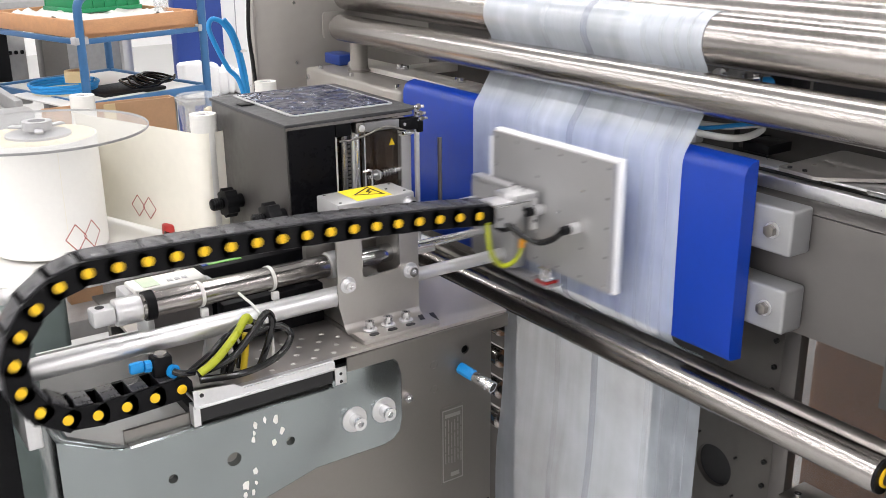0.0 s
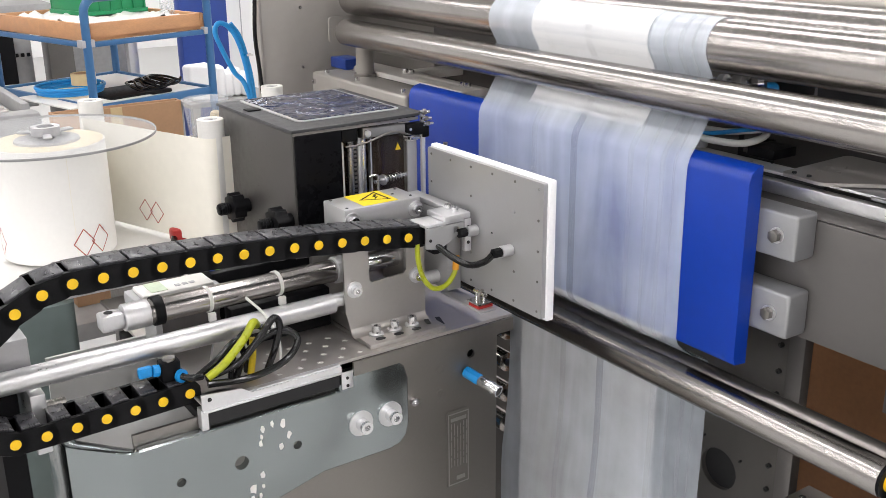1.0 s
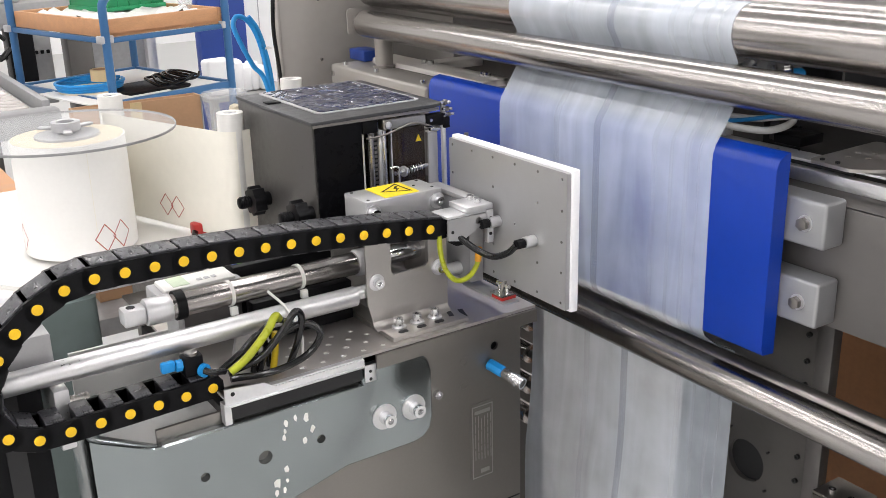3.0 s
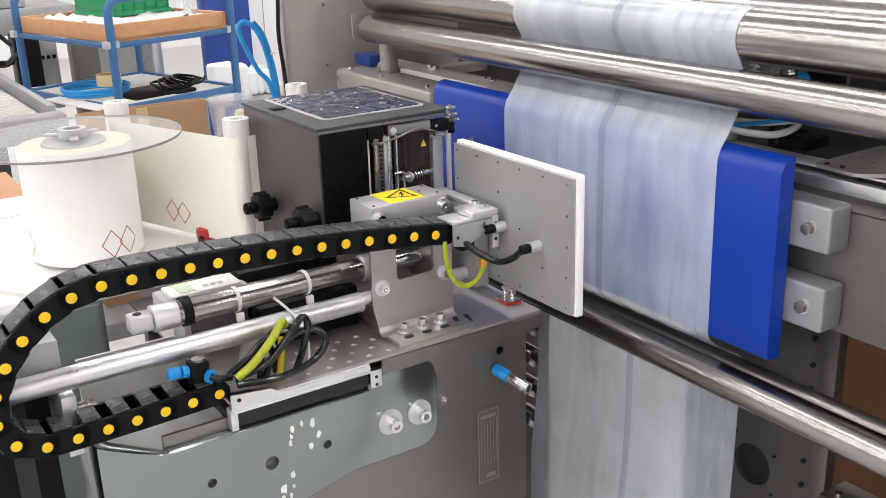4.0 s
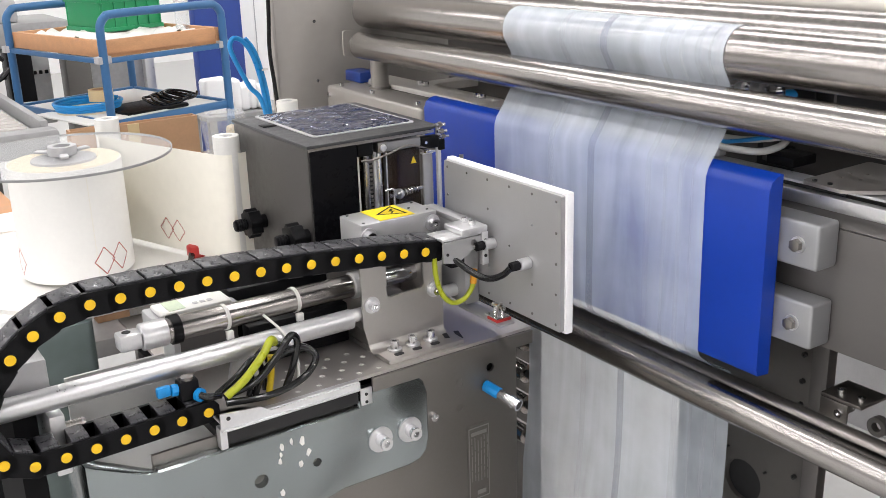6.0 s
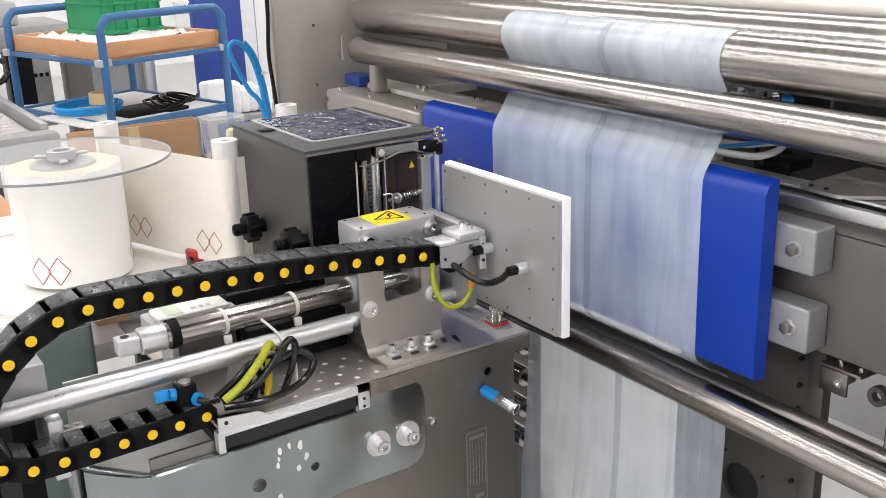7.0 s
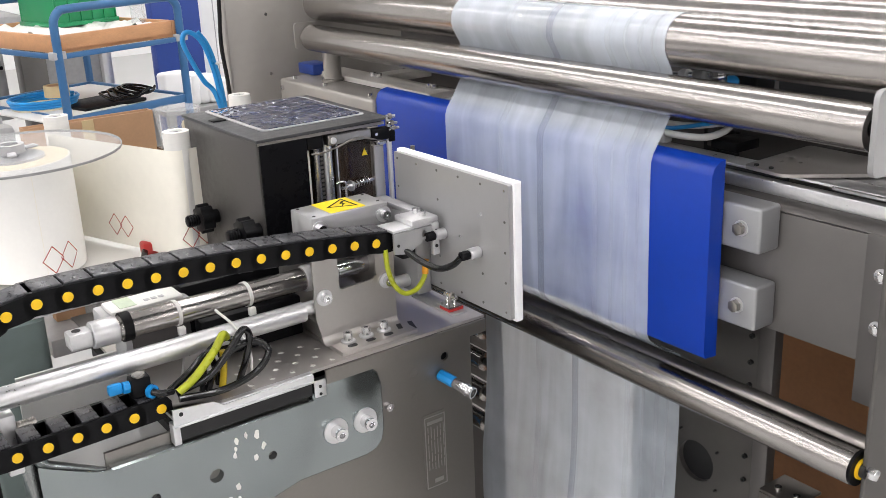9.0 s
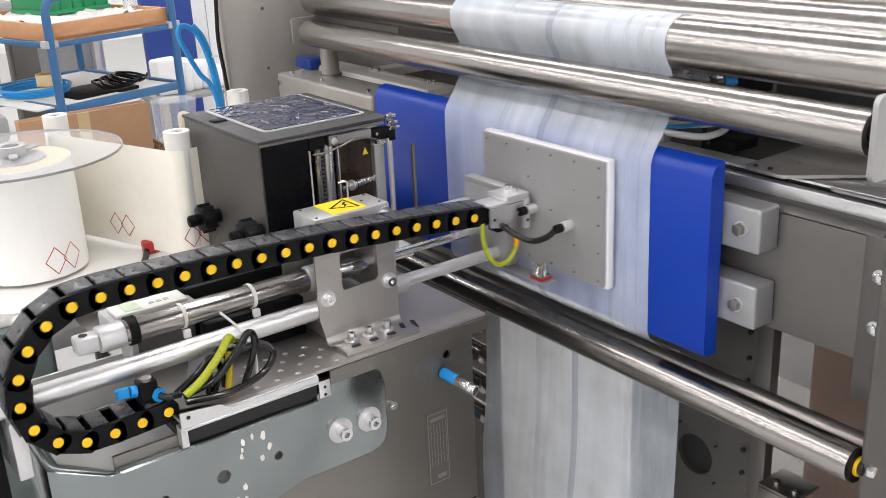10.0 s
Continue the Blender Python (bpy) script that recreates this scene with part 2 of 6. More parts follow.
def smooth_path(pts, n=10):
    """Points of a Catmull-Rom curve through pts."""
    p = [Vector(q) for q in pts]
    p = [2 * p[0] - p[1], *p, 2 * p[-1] - p[-2]]
    out = []
    for i in range(1, len(p) - 2):
        for k in range(n):
            t = k / n
            out.append(0.5 * (2 * p[i] + (p[i + 1] - p[i - 1]) * t + (2 * p[i - 1] - 5 * p[i] + 4 * p[i + 1] - p[i + 2]) * t * t + (3 * p[i] - p[i - 1] - 3 * p[i + 1] + p[i + 2]) * t ** 3))
    return out + [p[-2]]


def tube(bm, pts, r, seg=10, n=10, closed_caps=True):
    """A round hose along a smooth path."""
    path = smooth_path(pts, n) if n else [Vector(q) for q in pts]
    loops, normal = [], Vector((0.3, 0.2, 1)).normalized()
    for i, q in enumerate(path):
        d = (path[min(i + 1, len(path) - 1)] - path[max(i - 1, 0)]).normalized()
        normal = (normal - normal.dot(d) * d).normalized()
        side = d.cross(normal)
        loops.append([bm.verts.new(q + r * (math.cos(2 * math.pi * k / seg) * normal + math.sin(2 * math.pi * k / seg) * side)) for k in range(seg)])
    for a, b in zip(loops, loops[1:]):
        for k in range(seg):
            bm.faces.new((a[k], a[(k + 1) % seg], b[(k + 1) % seg], b[k]))
    if closed_caps:
        bm.faces.new(loops[0])
        bm.faces.new(loops[-1])
    return bm


def hose(pts, r, seg=10, n=10):
    return tube(bmesh.new(), pts, r, seg, n)


def prism(outline, axis, a, b, holes=(), bevel=0.0):
    """A plate: an outline (and round holes (u, v, r)) in the plane across axis, from a to b along it. u, v: x, z for axis y; y, z for x; x, y for z."""
    bm = bmesh.new()
    put = {"x": lambda u, v, w: (w, u, v), "y": lambda u, v, w: (u, w, v), "z": lambda u, v, w: (u, v, w)}[axis]
    edges = []
    loops = [outline] + [[(u + r * math.cos(2 * math.pi * i / 20), v + r * math.sin(2 * math.pi * i / 20)) for i in range(20)] for u, v, r in holes]
    for lp in loops:
        vs = [bm.verts.new(put(u, v, a)) for u, v in lp]
        edges += [bm.edges.new((vs[i], vs[(i + 1) % len(vs)])) for i in range(len(vs))]
    faces = [g for g in bmesh.ops.triangle_fill(bm, use_beauty=True, use_dissolve=False, edges=edges)["geom"] if isinstance(g, bmesh.types.BMFace)]
    got = bmesh.ops.extrude_face_region(bm, geom=faces)
    vs = [g for g in got["geom"] if isinstance(g, bmesh.types.BMVert)]
    bmesh.ops.translate(bm, verts=vs, vec=put(0, 0, b - a))
    return bm


def rounded(u0, u1, v0, v1, r, n=6):
    out = []
    for cu, cv, s in ((u1 - r, v1 - r, 0), (u0 + r, v1 - r, 90), (u0 + r, v0 + r, 180), (u1 - r, v0 + r, 270)):
        for i in range(n + 1):
            a = radians(s + 90 * i / n)
            out.append((cu + r * math.cos(a), cv + r * math.sin(a)))
    return out


def sheet(profile, y0, y1, thick, axis="y"):
    """A bent sheet: a line of (x, z) pulled along y."""
    bm = bmesh.new()
    n = len(profile)
    nor = []
    for i in range(n):
        d = Vector((profile[min(i + 1, n - 1)][0] - profile[max(i - 1, 0)][0], profile[min(i + 1, n - 1)][1] - profile[max(i - 1, 0)][1])).normalized()
        nor.append((-d.y * thick, d.x * thick))
    rows = []
    for y in (y0, y1):
        rows.append([bm.verts.new((x, y, z)) for x, z in profile])
        rows.append([bm.verts.new((x + a, y, z + b)) for (x, z), (a, b) in zip(profile, nor)])
    a0, a1, b0, b1 = rows
    for i in range(n - 1):
        bm.faces.new((a0[i], a0[i + 1], b0[i + 1], b0[i]))
        bm.faces.new((a1[i], b1[i], b1[i + 1], a1[i + 1]))
        bm.faces.new((a0[i], a1[i], a1[i + 1], a0[i + 1]))
        bm.faces.new((b0[i], b0[i + 1], b1[i + 1], b1[i]))
    for i in (0, n - 1):
        bm.faces.new((a0[i], b0[i], b1[i], a1[i]))
    return bm


def cap_screw(parent, at, axis, r=0.008, h=0.010, washer=0.0, mat=None, hexed=False):
    """A socket or hex screw head on a face, with its washer."""
    at, axis = Vector(at), Vector(axis).normalized()
    if washer:
        part("washer", ring(bmesh.new(), at, axis, r * 0.6, washer, 0.002, 28), ALU, parent)
        at = at + axis * 0.002
    if hexed:
        head = part("bolt_head", rod(at, at + axis * h, r, 6, bevel=0.0008), mat or CHROME, parent)
    else:
        bm = ring(bmesh.new(), at, axis, r * 0.48, r, h, 24)
        cyl(bm, at, at + axis * h * 0.45, r * 0.5, 6)
        head = part("bolt_head", bm, mat or CHROME, parent)
    return head


# ---------------------------------------------------------------- the hall
def build_hall():
    x0, x1, y0, y1 = -14, 10, -12, 12
    setting("floor", boxed(x0, x1, y0, y1, -0.1, 0), FLOOR, "light grey painted factory floor")
    setting("wall_north", boxed(x0, x1, y1, y1 + 0.2, 0, CEILING), WALL, "plain white painted hall wall", "wall")
    setting("wall_south", boxed(x0, x1, y0 - 0.2, y0, 0, CEILING), WALL_GREY, "plain grey hall wall", "wall")
    setting("wall_east", boxed(x1, x1 + 0.2, y0 - 0.2, y1 + 0.2, 0, CEILING), WALL, "plain white painted hall wall", "wall")
    setting("wall_west", boxed(x0 - 0.2, x0, y0 - 0.2, y1 + 0.2, 0, CEILING), WALL_GREY, "plain grey hall wall", "wall")
    setting("ceiling", boxed(x0 - 0.2, x1 + 0.2, y0 - 0.2, y1 + 0.2, CEILING, CEILING + 0.2), CEIL, "pale factory ceiling")
    first, h = None, 3.55
    for x in (-12.6, -9.8, -7.0, -4.2, -1.4, 1.4, 4.2, 7.0):
        for y in (-7.5, -0.3, 6.9):
            if first is None:
                first = thing("ceiling_light", (x, y, CEILING), "long white fluorescent ceiling light, lit", "ceiling light", "hall lights")
                part("housing", boxed(x - 0.14, x + 0.14, y - h - 0.05, y + h + 0.05, CEILING - 0.06, CEILING), WHITE_PLASTIC, first)
                for dx in (-0.06, 0.06):
                    part("lit_tube", boxed(x + dx - 0.02, x + dx + 0.02, y - h, y + h, CEILING - 0.10, CEILING - 0.064, 0.012), TUBE_LIGHT, first)
            else:
                copy_thing(first, pose(x, y, CEILING))
            la = bpy.data.lights.new("tube_lamp", "AREA")
            la.shape, la.size, la.size_y, la.energy, la.color = "RECTANGLE", 0.2, 2 * h, LAMP_WATTS, (1.0, 0.97, 0.99)
            lo = new("tube_lamp", la)
            lo.location = (x, y, CEILING - 0.13)


# ---------------------------------------------------------------- film machine
BOARD_X, BOARD_B = 0.884, 0.906
FILM_Y0, FILM_Y1 = 0.785, 1.198
R1, R2, R3 = (0.897, 1.345, 0.0235), (0.932, 1.402, 0.031), (0.897, 0.984, 0.0205)


def roller(name, x, z, r, y0, y1, label, mat=None):
    t = thing(name, (x, y1, z), label, "roller", "machine rollers")
    bm = bmesh.new()
    cyl(bm, (x, y0, z), (x, y1, z), r, 64, bevel=0.001)
    part("shell", bm, mat or ROLLER, t)
    part("journal", rod((x, y0 - 0.012, z), (x, y1 + 0.012, z), r * 0.42, 20), DARK, t)
    return t


def build_film_machine():
    t = thing("backing_board", (BOARD_X, 1.06, 1.04), "blue plastic backing board behind the moving film", "board")
    bm = bmesh.new()
    pro = [(BOARD_B, 1.04), (BOARD_B, 1.281), (BOARD_X + 0.012, 1.279), (BOARD_X + 0.004, 1.274), (BOARD_X, 1.264), (BOARD_X, 1.05), (BOARD_X + 0.003, 1.042)]
    part("panel", prism([(x, z) for x, z in pro], "y", 0.696, 1.395), BLUE_BOARD, t)

    block = None
    for z in (1.179, 1.086):
        if block is None:
            block = thing("mounting_block", (0.908, 0.672, z), "machined aluminium mounting block with one hex bolt", "block", "board mounts")
            part("body", boxed(0.908, 0.9445, 0.646, 0.73, z, z + 0.054, 0.004, 3), BLOCK, block)
            cap_screw(block, (0.908, 0.671, z + 0.027), (-1, 0, 0), 0.0075, 0.007, 0.0092, STEEL, True)
        else:
            copy_thing(block, pose(0.908, 0.672, z))

    roller("idler_roller", *R1, 0.514, 1.622, "long brushed steel idler roller above the board")
    roller("wide_roller", *R2, 0.47, 1.655, "wide polished steel roller carrying the film")
    roller("idler_roller", *R3, 0.497, 1.70, "long polished steel idler roller below the board")
    roller("wide_roller", 1.001, 1.416, 0.034, 0.47, 1.75, "polished steel roller behind the film roller")
    roller("idler_roller", 0.9325, 0.988, 0.0132, 0.50, 1.70, "dull dark steel roller under the board edge", DULL_ROLLER)
    roller("idler_roller", 0.995, 0.80, 0.017, 1.264, 1.809, "steel idler roller deep in the machine")
    roller("idler_roller", 0.995, 0.86, 0.017, 1.264, 1.809, "steel idler roller deep in the machine")
    roller("idler_roller", 0.995, 0.74, 0.017, 1.264, 1.809, "steel idler roller deep in the machine")

    roller("idler_roller", 0.995, 0.68, 0.017, 1.264, 1.809, "steel idler roller deep in the machine")
    roller("idler_roller", 0.995, 0.92, 0.017, 1.264, 1.809, "steel idler roller deep in the machine")
    t = thing("inner_hose", (0.90, 1.4, 0.75), "blue air hose low inside the machine", "hose")
    part("hose", hose([(0.86, 1.30, 0.60), (0.868, 1.32, 0.70), (0.872, 1.34, 0.755), (0.90, 1.42, 0.775), (0.95, 1.55, 0.77), (1.0, 1.80, 0.76)], 0.006), HOSE_BLUE, t)

    # film: one sheet that runs up behind the lower roller, over the board, and round the wide roller
    t = thing("film_web", (0.93, 1.0, 0.2), "milky clear plastic film running over the rollers", "film")
    part("sheet", film_sheet(FILM_Y0, FILM_Y1, 0.0), FILM, t)
    part("seam", film_sheet(0.977, 0.990, 0.0008), SEAM, t, "darker lengthwise seam in the film")
    for y, w in ((0.803, 0.004), (0.820, 0.008), (0.846, 0.006), (0.873, 0.010), (1.06, 0.012)):
        part("fold", film_sheet(y, y + w, 0.0006), FAINT, t, "faint lengthwise fold in the film")

    # front rail and its covers
    t = thing("machine_rail", (0.95, 1.0, 1.08), "grey bead-blasted steel cross rail of the machine", "rail")
    part("front_cover", boxed(0.945, 0.953, 0.520, 1.66, 1.078, 1.222, 0.002), FRAME, t)
    part("cover_fold", sheet([(0.9455, 1.222), (0.952, 1.229), (0.962, 1.232)], 0.52, 1.66, 0.003), FRAME, t)
    part("upper_strip", boxed(0.960, 0.972, 0.520, 1.66, 1.2345, 1.250, 0.001), ALU, t)
    part("slot_strip", boxed(0.9705, 0.974, 0.66, 1.66, 1.2505, 1.2545), DARK, t)
    part("upper_ledge", boxed(0.968, 1.0, 0.520, 1.66, 1.2552, 1.2585, 0.001), ALU, t)
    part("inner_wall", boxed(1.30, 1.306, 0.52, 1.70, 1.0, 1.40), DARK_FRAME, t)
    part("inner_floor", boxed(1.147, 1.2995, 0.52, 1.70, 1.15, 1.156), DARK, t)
    t = thing("side_bracket", (0.96, 0.66, 1.26), "flat brushed steel bracket plate with drilled holes", "bracket")
    part("plate", prism(rounded_poly([(0.953, 0.708), (1.085, 0.712), (1.078, 0.53), (0.948, 0.650)]), "z", 1.2605, 1.2645, [(0.995, 0.687, 0.003), (1.005, 0.668, 0.003), (1.018, 0.690, 0.003), (1.03, 0.676, 0.0025)]), TABLE, t)
    part("under_plate", boxed(0.975, 1.08, 0.52, 0.62, 1.2515, 1.2545, 0.001), DARK_FRAME, t)
    part("slotted_plate", prism(rounded_poly([(0.962, 0.600), (1.07, 0.615), (1.07, 0.524), (0.962, 0.524)]), "z", 1.2548, 1.2575, [(0.985, 0.575, 0.004), (1.0, 0.578, 0.004), (1.03, 0.56, 0.004)]), ALU_MATT, t)
    for y in (0.695, 0.675):
        cap_screw(t, (0.960, y, 1.2645), (0, 0, 1), 0.0028, 0.002, 0, DARK)
    t = thing("side_plate", (1.02, 0.75, 0.5), "dark grey steel machine side plate with a round hole", "side plate")
    part("plate", prism([(0.718, 0.3), (0.935, 0.3), (0.935, 1.09), (0.718, 1.09)], "x", 1.02, 1.028, [(0.812, 0.800, 0.031)]), DARK_FRAME, t)
    for y, z in ((0.729, 1.022), (0.729, 0.985), (0.729, 0.952), (0.729, 0.846), (0.729, 0.81), (0.775, 0.83), (0.775, 0.77), (0.84, 0.842)):
        cap_screw(t, (1.02, y, z), (-1, 0, 0), 0.0035 if y < 0.75 else 0.0018, 0.004, 0, DARK)
    # near-black block added behind the round hole in place of its shade
    part("hole_shade_block", boxed(1.0285, 1.05, 0.76, 0.87, 0.74, 0.86), DARK, t)
    part("edge_channel", boxed(1.012, 1.03, 0.690, 0.714, 0.3, 1.09, 0.002), FRAME, t)

    # cover behind the rollers, with a rolled edge
    t = thing("machine_cover", (1.06, 1.1, 1.44), "pale machine cover with a rolled beige edge", "cover")
    part("edge", rod((1.056, 0.45, 1.452), (1.056, 1.80, 1.452), 0.010, 24), PALE_EDGE, t, "rolled beige edge")
    part("edge_lip", boxed(1.066, 1.080, 0.45, 1.80, 1.448, 1.4605, 0.002), CABINET, t)
    for k in range(4):
        part("panel", boxed(1.0805, 1.36, 0.45 + 0.34 * k, 0.782 + 0.34 * k, 1.450, 1.4565, 0.002), LINER, t)
    part("support", boxed(1.20, 1.24, 1.74, 1.80, 1.40, 1.4495), CABINET, t)
    part("support", boxed(1.20, 1.24, 0.491, 0.53, 1.27, 1.4495), CABINET, t)

    # near end plate with slots, roller brackets
    t = thing("end_plate", (0.95, 0.49, 0.0), "grey steel end plate with slotted holes and bolts", "end plate")
    part("plate", boxed(0.893, 1.5, 0.484, 0.490, 0.3, 1.27, 0.002), DARK_FRAME, t)
    part("flange", boxed(0.944, 0.950, 0.4905, 0.540, 1.03, 1.225, 0.001), FRAME, t)
    part("slot", boxed(0.9425, 0.9435, 0.513, 0.517, 1.06, 1.21), DARK, t)
    for z in (1.182, 1.123):
        cap_screw(t, (0.9425, 0.5185, z), (-1, 0, 0), 0.006, 0.005, 0.008, CHROME, True)
    cap_screw(t, (0.897, 0.484, 0.984), (0, -1, 0), 0.007, 0.010, 0.0, CHROME, True)
    part("bearing_seal", rod((0.897, 0.4936, 0.984), (0.897, 0.4968, 0.984), 0.0198, 28), BLACK, t)
    part("bearing_cap", rod((0.897, 0.4905, 0.984), (0.897, 0.4935, 0.984), 0.0115, 28), YELLOW, t, "yellow bearing cap")
    t = thing("roller_bracket", (0.9, 0.505, 1.3), "grey steel bracket holding the roller end", "bracket", "roller brackets")
    part("plate", prism(rounded(0.878, 0.96, 1.30, 1.385, 0.010), "y", 0.502, 0.508), ALU_MATT, t)
    t = thing("roller_bracket", (0.9, 1.655, 1.3), "thin pale steel bracket holding the roller end", "bracket", "roller brackets")
    part("plate", prism(rounded(0.877, 0.960, 1.324, 1.370, 0.006), "y", 1.650, 1.654), CABINET, t)
    cap_screw(t, (0.903, 1.650, 1.347), (0, -1, 0), 0.005, 0.004)
    part("axle_stub", rod((R1[0], 1.6345, R1[1]), (R1[0], 1.6495, R1[1]), 0.009, 20), STEEL, t)

    # far end: post, beam and cabinet panel
    t = thing("support_post", (0.95, 1.66, 1.2), "round grey steel post under the roller", "post")
    part("post", rod((0.938, 1.63, 1.2625), (0.938, 1.63, 1.345), 0.0165, 32), CABINET, t)
    part("foot_ring", ring(bmesh.new(), (0.938, 1.63, 1.2622), (0, 0, 1), 0.0166, 0.021, 0.004, 32), STEEL, t)
    t = thing("machine_beam", (0.95, 1.6, 1.2), "square steel beam with bolts", "beam")
    part("beam", boxed(0.880, 0.950, 1.40, 1.735, 1.19, 1.262, 0.006, 3), CABINET, t)
    for z in (1.245, 1.215):
        cap_screw(t, (0.880, 1.722, z), (-1, 0, 0), 0.005, 0.004)
    for y in (1.70, 1.585, 1.43):
        cap_screw(t, (0.895, y, 1.262), (0, 0, 1), 0.005, 0.006)
    part("slot_line", boxed(0.9505, 0.9525, 1.41, 1.62, 1.240, 1.2605), DARK, t)
    part("cable_tray", boxed(0.953, 1.010, 1.34, 1.735, 1.235, 1.270, 0.004), TRAY, t, "pale painted cable tray")
    part("cross_rail", boxed(1.02, 1.05, 1.38, 1.8105, 1.22, 1.245, 0.003), FRAME, t)
    part("cross_arm", boxed(1.0105, 1.30, 1.60, 1.64, 1.2465, 1.262, 0.002), TRAY, t)
    for x, y in ((0.985, 1.565), (0.985, 1.545), (0.985, 1.385), (0.985, 1.370)):
        cap_screw(t, (x, y, 1.270), (0, 0, 1), 0.006, 0.008)
    t = thing("cable_clip", (0.955, 1.73, 1.262), "small blue plastic clip on the beam", "clip")
    part("clip", boxed(0.935, 0.975, 1.70, 1.76, 1.2625, 1.283, 0.003), DRUM_BLUE, t)
    t = thing("end_cabinet", (1.0, 1.82, 0), "tall grey steel end cabinet of the machine", "cabinet")
    part("panel", boxed(0.822, 1.47, 1.82, 1.835, 0, 1.95, 0.003), CABINET, t)
    part("frame_body", boxed(0.95, 1.46, 1.8355, 2.10, 0, 1.94, 0.003), CABINET, t)
    # added white panel, no known machine part: lightens the lower film from behind
    part("film_bounce_panel", boxed(1.4705, 2.5, 1.82, 1.835, 0, 1.3, 0.002), WALL, t, "added white panel that brightens the film from behind")
    # shade deep in the gap, put in as a dark plate over the cabinet panel
    part("gap_shade_plate", boxed(0.83, 1.4695, 1.811, 1.8195, 0, 1.15), DARK_FRAME, t, "dark plate standing in for the shade in the lower gap")
    part("folded_edge", boxed(0.815, 0.8215, 1.815, 1.84, 0.0, 1.95, 0.002), CABINET, t)
    for x, z in ((0.905, 1.374), (0.905, 1.258)):
        cap_screw(t, (x, 1.82, z), (0, -1, 0), 0.003, 0.002)
    part("cable", hose([(0.806, 1.80, 1.6), (0.803, 1.80, 1.42), (0.798, 1.80, 1.33), (0.803, 1.80, 1.26), (0.810, 1.80, 1.15)], 0.004), CABLE, t)
    t = thing("air_hose", (0.85, 2.1, 1.2), "blue pneumatic hose loops beside the cabinet", "hose")
    part("hose", hose([(0.935, 2.10, 1.0), (0.918, 2.13, 1.165), (0.893, 2.14, 1.21), (0.868, 2.14, 1.262), (0.855, 2.14, 1.300), (0.864, 2.14, 1.319), (0.885, 2.14, 1.312), (0.904, 2.14, 1.285), (0.918, 2.14, 1.24), (0.925, 2.13, 1.17), (0.93, 2.1, 1.0)], 0.0056), HOSE_BLUE, t)
    part("hose", hose([(0.937, 2.12, 1.0), (0.932, 2.13, 1.17), (0.925, 2.14, 1.243), (0.911, 2.14, 1.29), (0.892, 2.14, 1.318)], 0.0045), HOSE_BLUE, t)
    part("clip", boxed(0.924, 0.938, 2.132, 2.148, 1.243, 1.247), WHITE_PLASTIC, t)

    # inside the machine, seen between the rollers
    t = thing("cable_loop", (1.08, 0.95, 1.18), "white cable loops with a blue hose inside the machine", "cable")
    part("cable", hose([(1.03, 0.93, 1.268), (1.0, 0.875, 1.272), (0.985, 0.845, 1.274), (0.99, 0.80, 1.276), (1.01, 0.785, 1.282), (1.04, 0.80, 1.285), (1.08, 0.86, 1.276)], 0.0045), WHITE_PLASTIC, t)
    part("cable", hose([(1.03, 0.91, 1.274), (1.0, 0.86, 1.283), (0.995, 0.82, 1.287), (1.0, 0.785, 1.294), (1.03, 0.77, 1.296), (1.07, 0.80, 1.286)], 0.004), WHITE_PLASTIC, t)
    part("hose", hose([(1.03, 0.92, 1.272), (0.995, 0.865, 1.278), (0.988, 0.83, 1.285), (0.99, 0.79, 1.295), (1.0, 0.76, 1.300), (1.05, 0.74, 1.296)], 0.0028), HOSE_BLUE, t)
    part("end_plug", boxed(0.984, 1.0, 0.857, 0.872, 1.2592, 1.276, 0.003), GREY_PLASTIC, t)
    part("bracket", boxed(1.005, 1.05, 0.76, 0.80, 1.2592, 1.272, 0.002), BLACK, t)
    t = thing("pneumatic_valve", (1.05, 0.82, 1.3), "small steel valve with a blue fitting", "valve")
    part("stalk", boxed(1.016, 1.03, 0.80, 0.815, 1.2592, 1.345, 0.001), DARK_FRAME, t)
    part("spindle", rod((1.0, 0.865, 1.346), (1.0, 0.80, 1.352), 0.004, 14), CHROME, t)
    part("collar", rod((1.0, 0.846, 1.347), (1.0, 0.836, 1.348), 0.0085, 20, bevel=0.001), ALU, t)
    part("knob", rod((1.0, 0.822, 1.349), (1.0, 0.806, 1.350), 0.0105, 24, bevel=0.002), FAR_STEEL, t)
    part("wheel", ring(bmesh.new(), (1.0, 0.786, 1.354), (0.5, -1, 0.2), 0.004, 0.011, 0.007, 28), CHROME, t)
    part("fitting", rod((1.0, 0.775, 1.348), (1.012, 0.760, 1.349), 0.0062, 16, bevel=0.001), BLUE_PNEU, t)
    part("body", boxed(1.004, 1.04, 0.735, 0.768, 1.335, 1.358, 0.003), BLACK, t)
    t = thing("partition", (1.15, 1.0, 1.25), "grey machine partition with dark cut-outs", "partition")
    part("plate", boxed(1.14, 1.146, 0.52, 1.7, 1.157, 1.35), FRAME, t)
    part("cutout", boxed(1.136, 1.1395, 0.55, 0.80, 1.28, 1.34), DARK, t)
    part("cutout", boxed(1.136, 1.1395, 0.86, 0.92, 1.19, 1.25), DARK, t)
    # lifting head that rides up and down the edge channel
    t = thing("lifting_head", (0.985, 0.645, 0.84), "folded steel lifting head with a pulley and rods", "lifting head")
    part("plate", boxed(0.960, 1.012, 0.635, 0.6895, 0.905, 0.909, 0.001), STEEL, t)
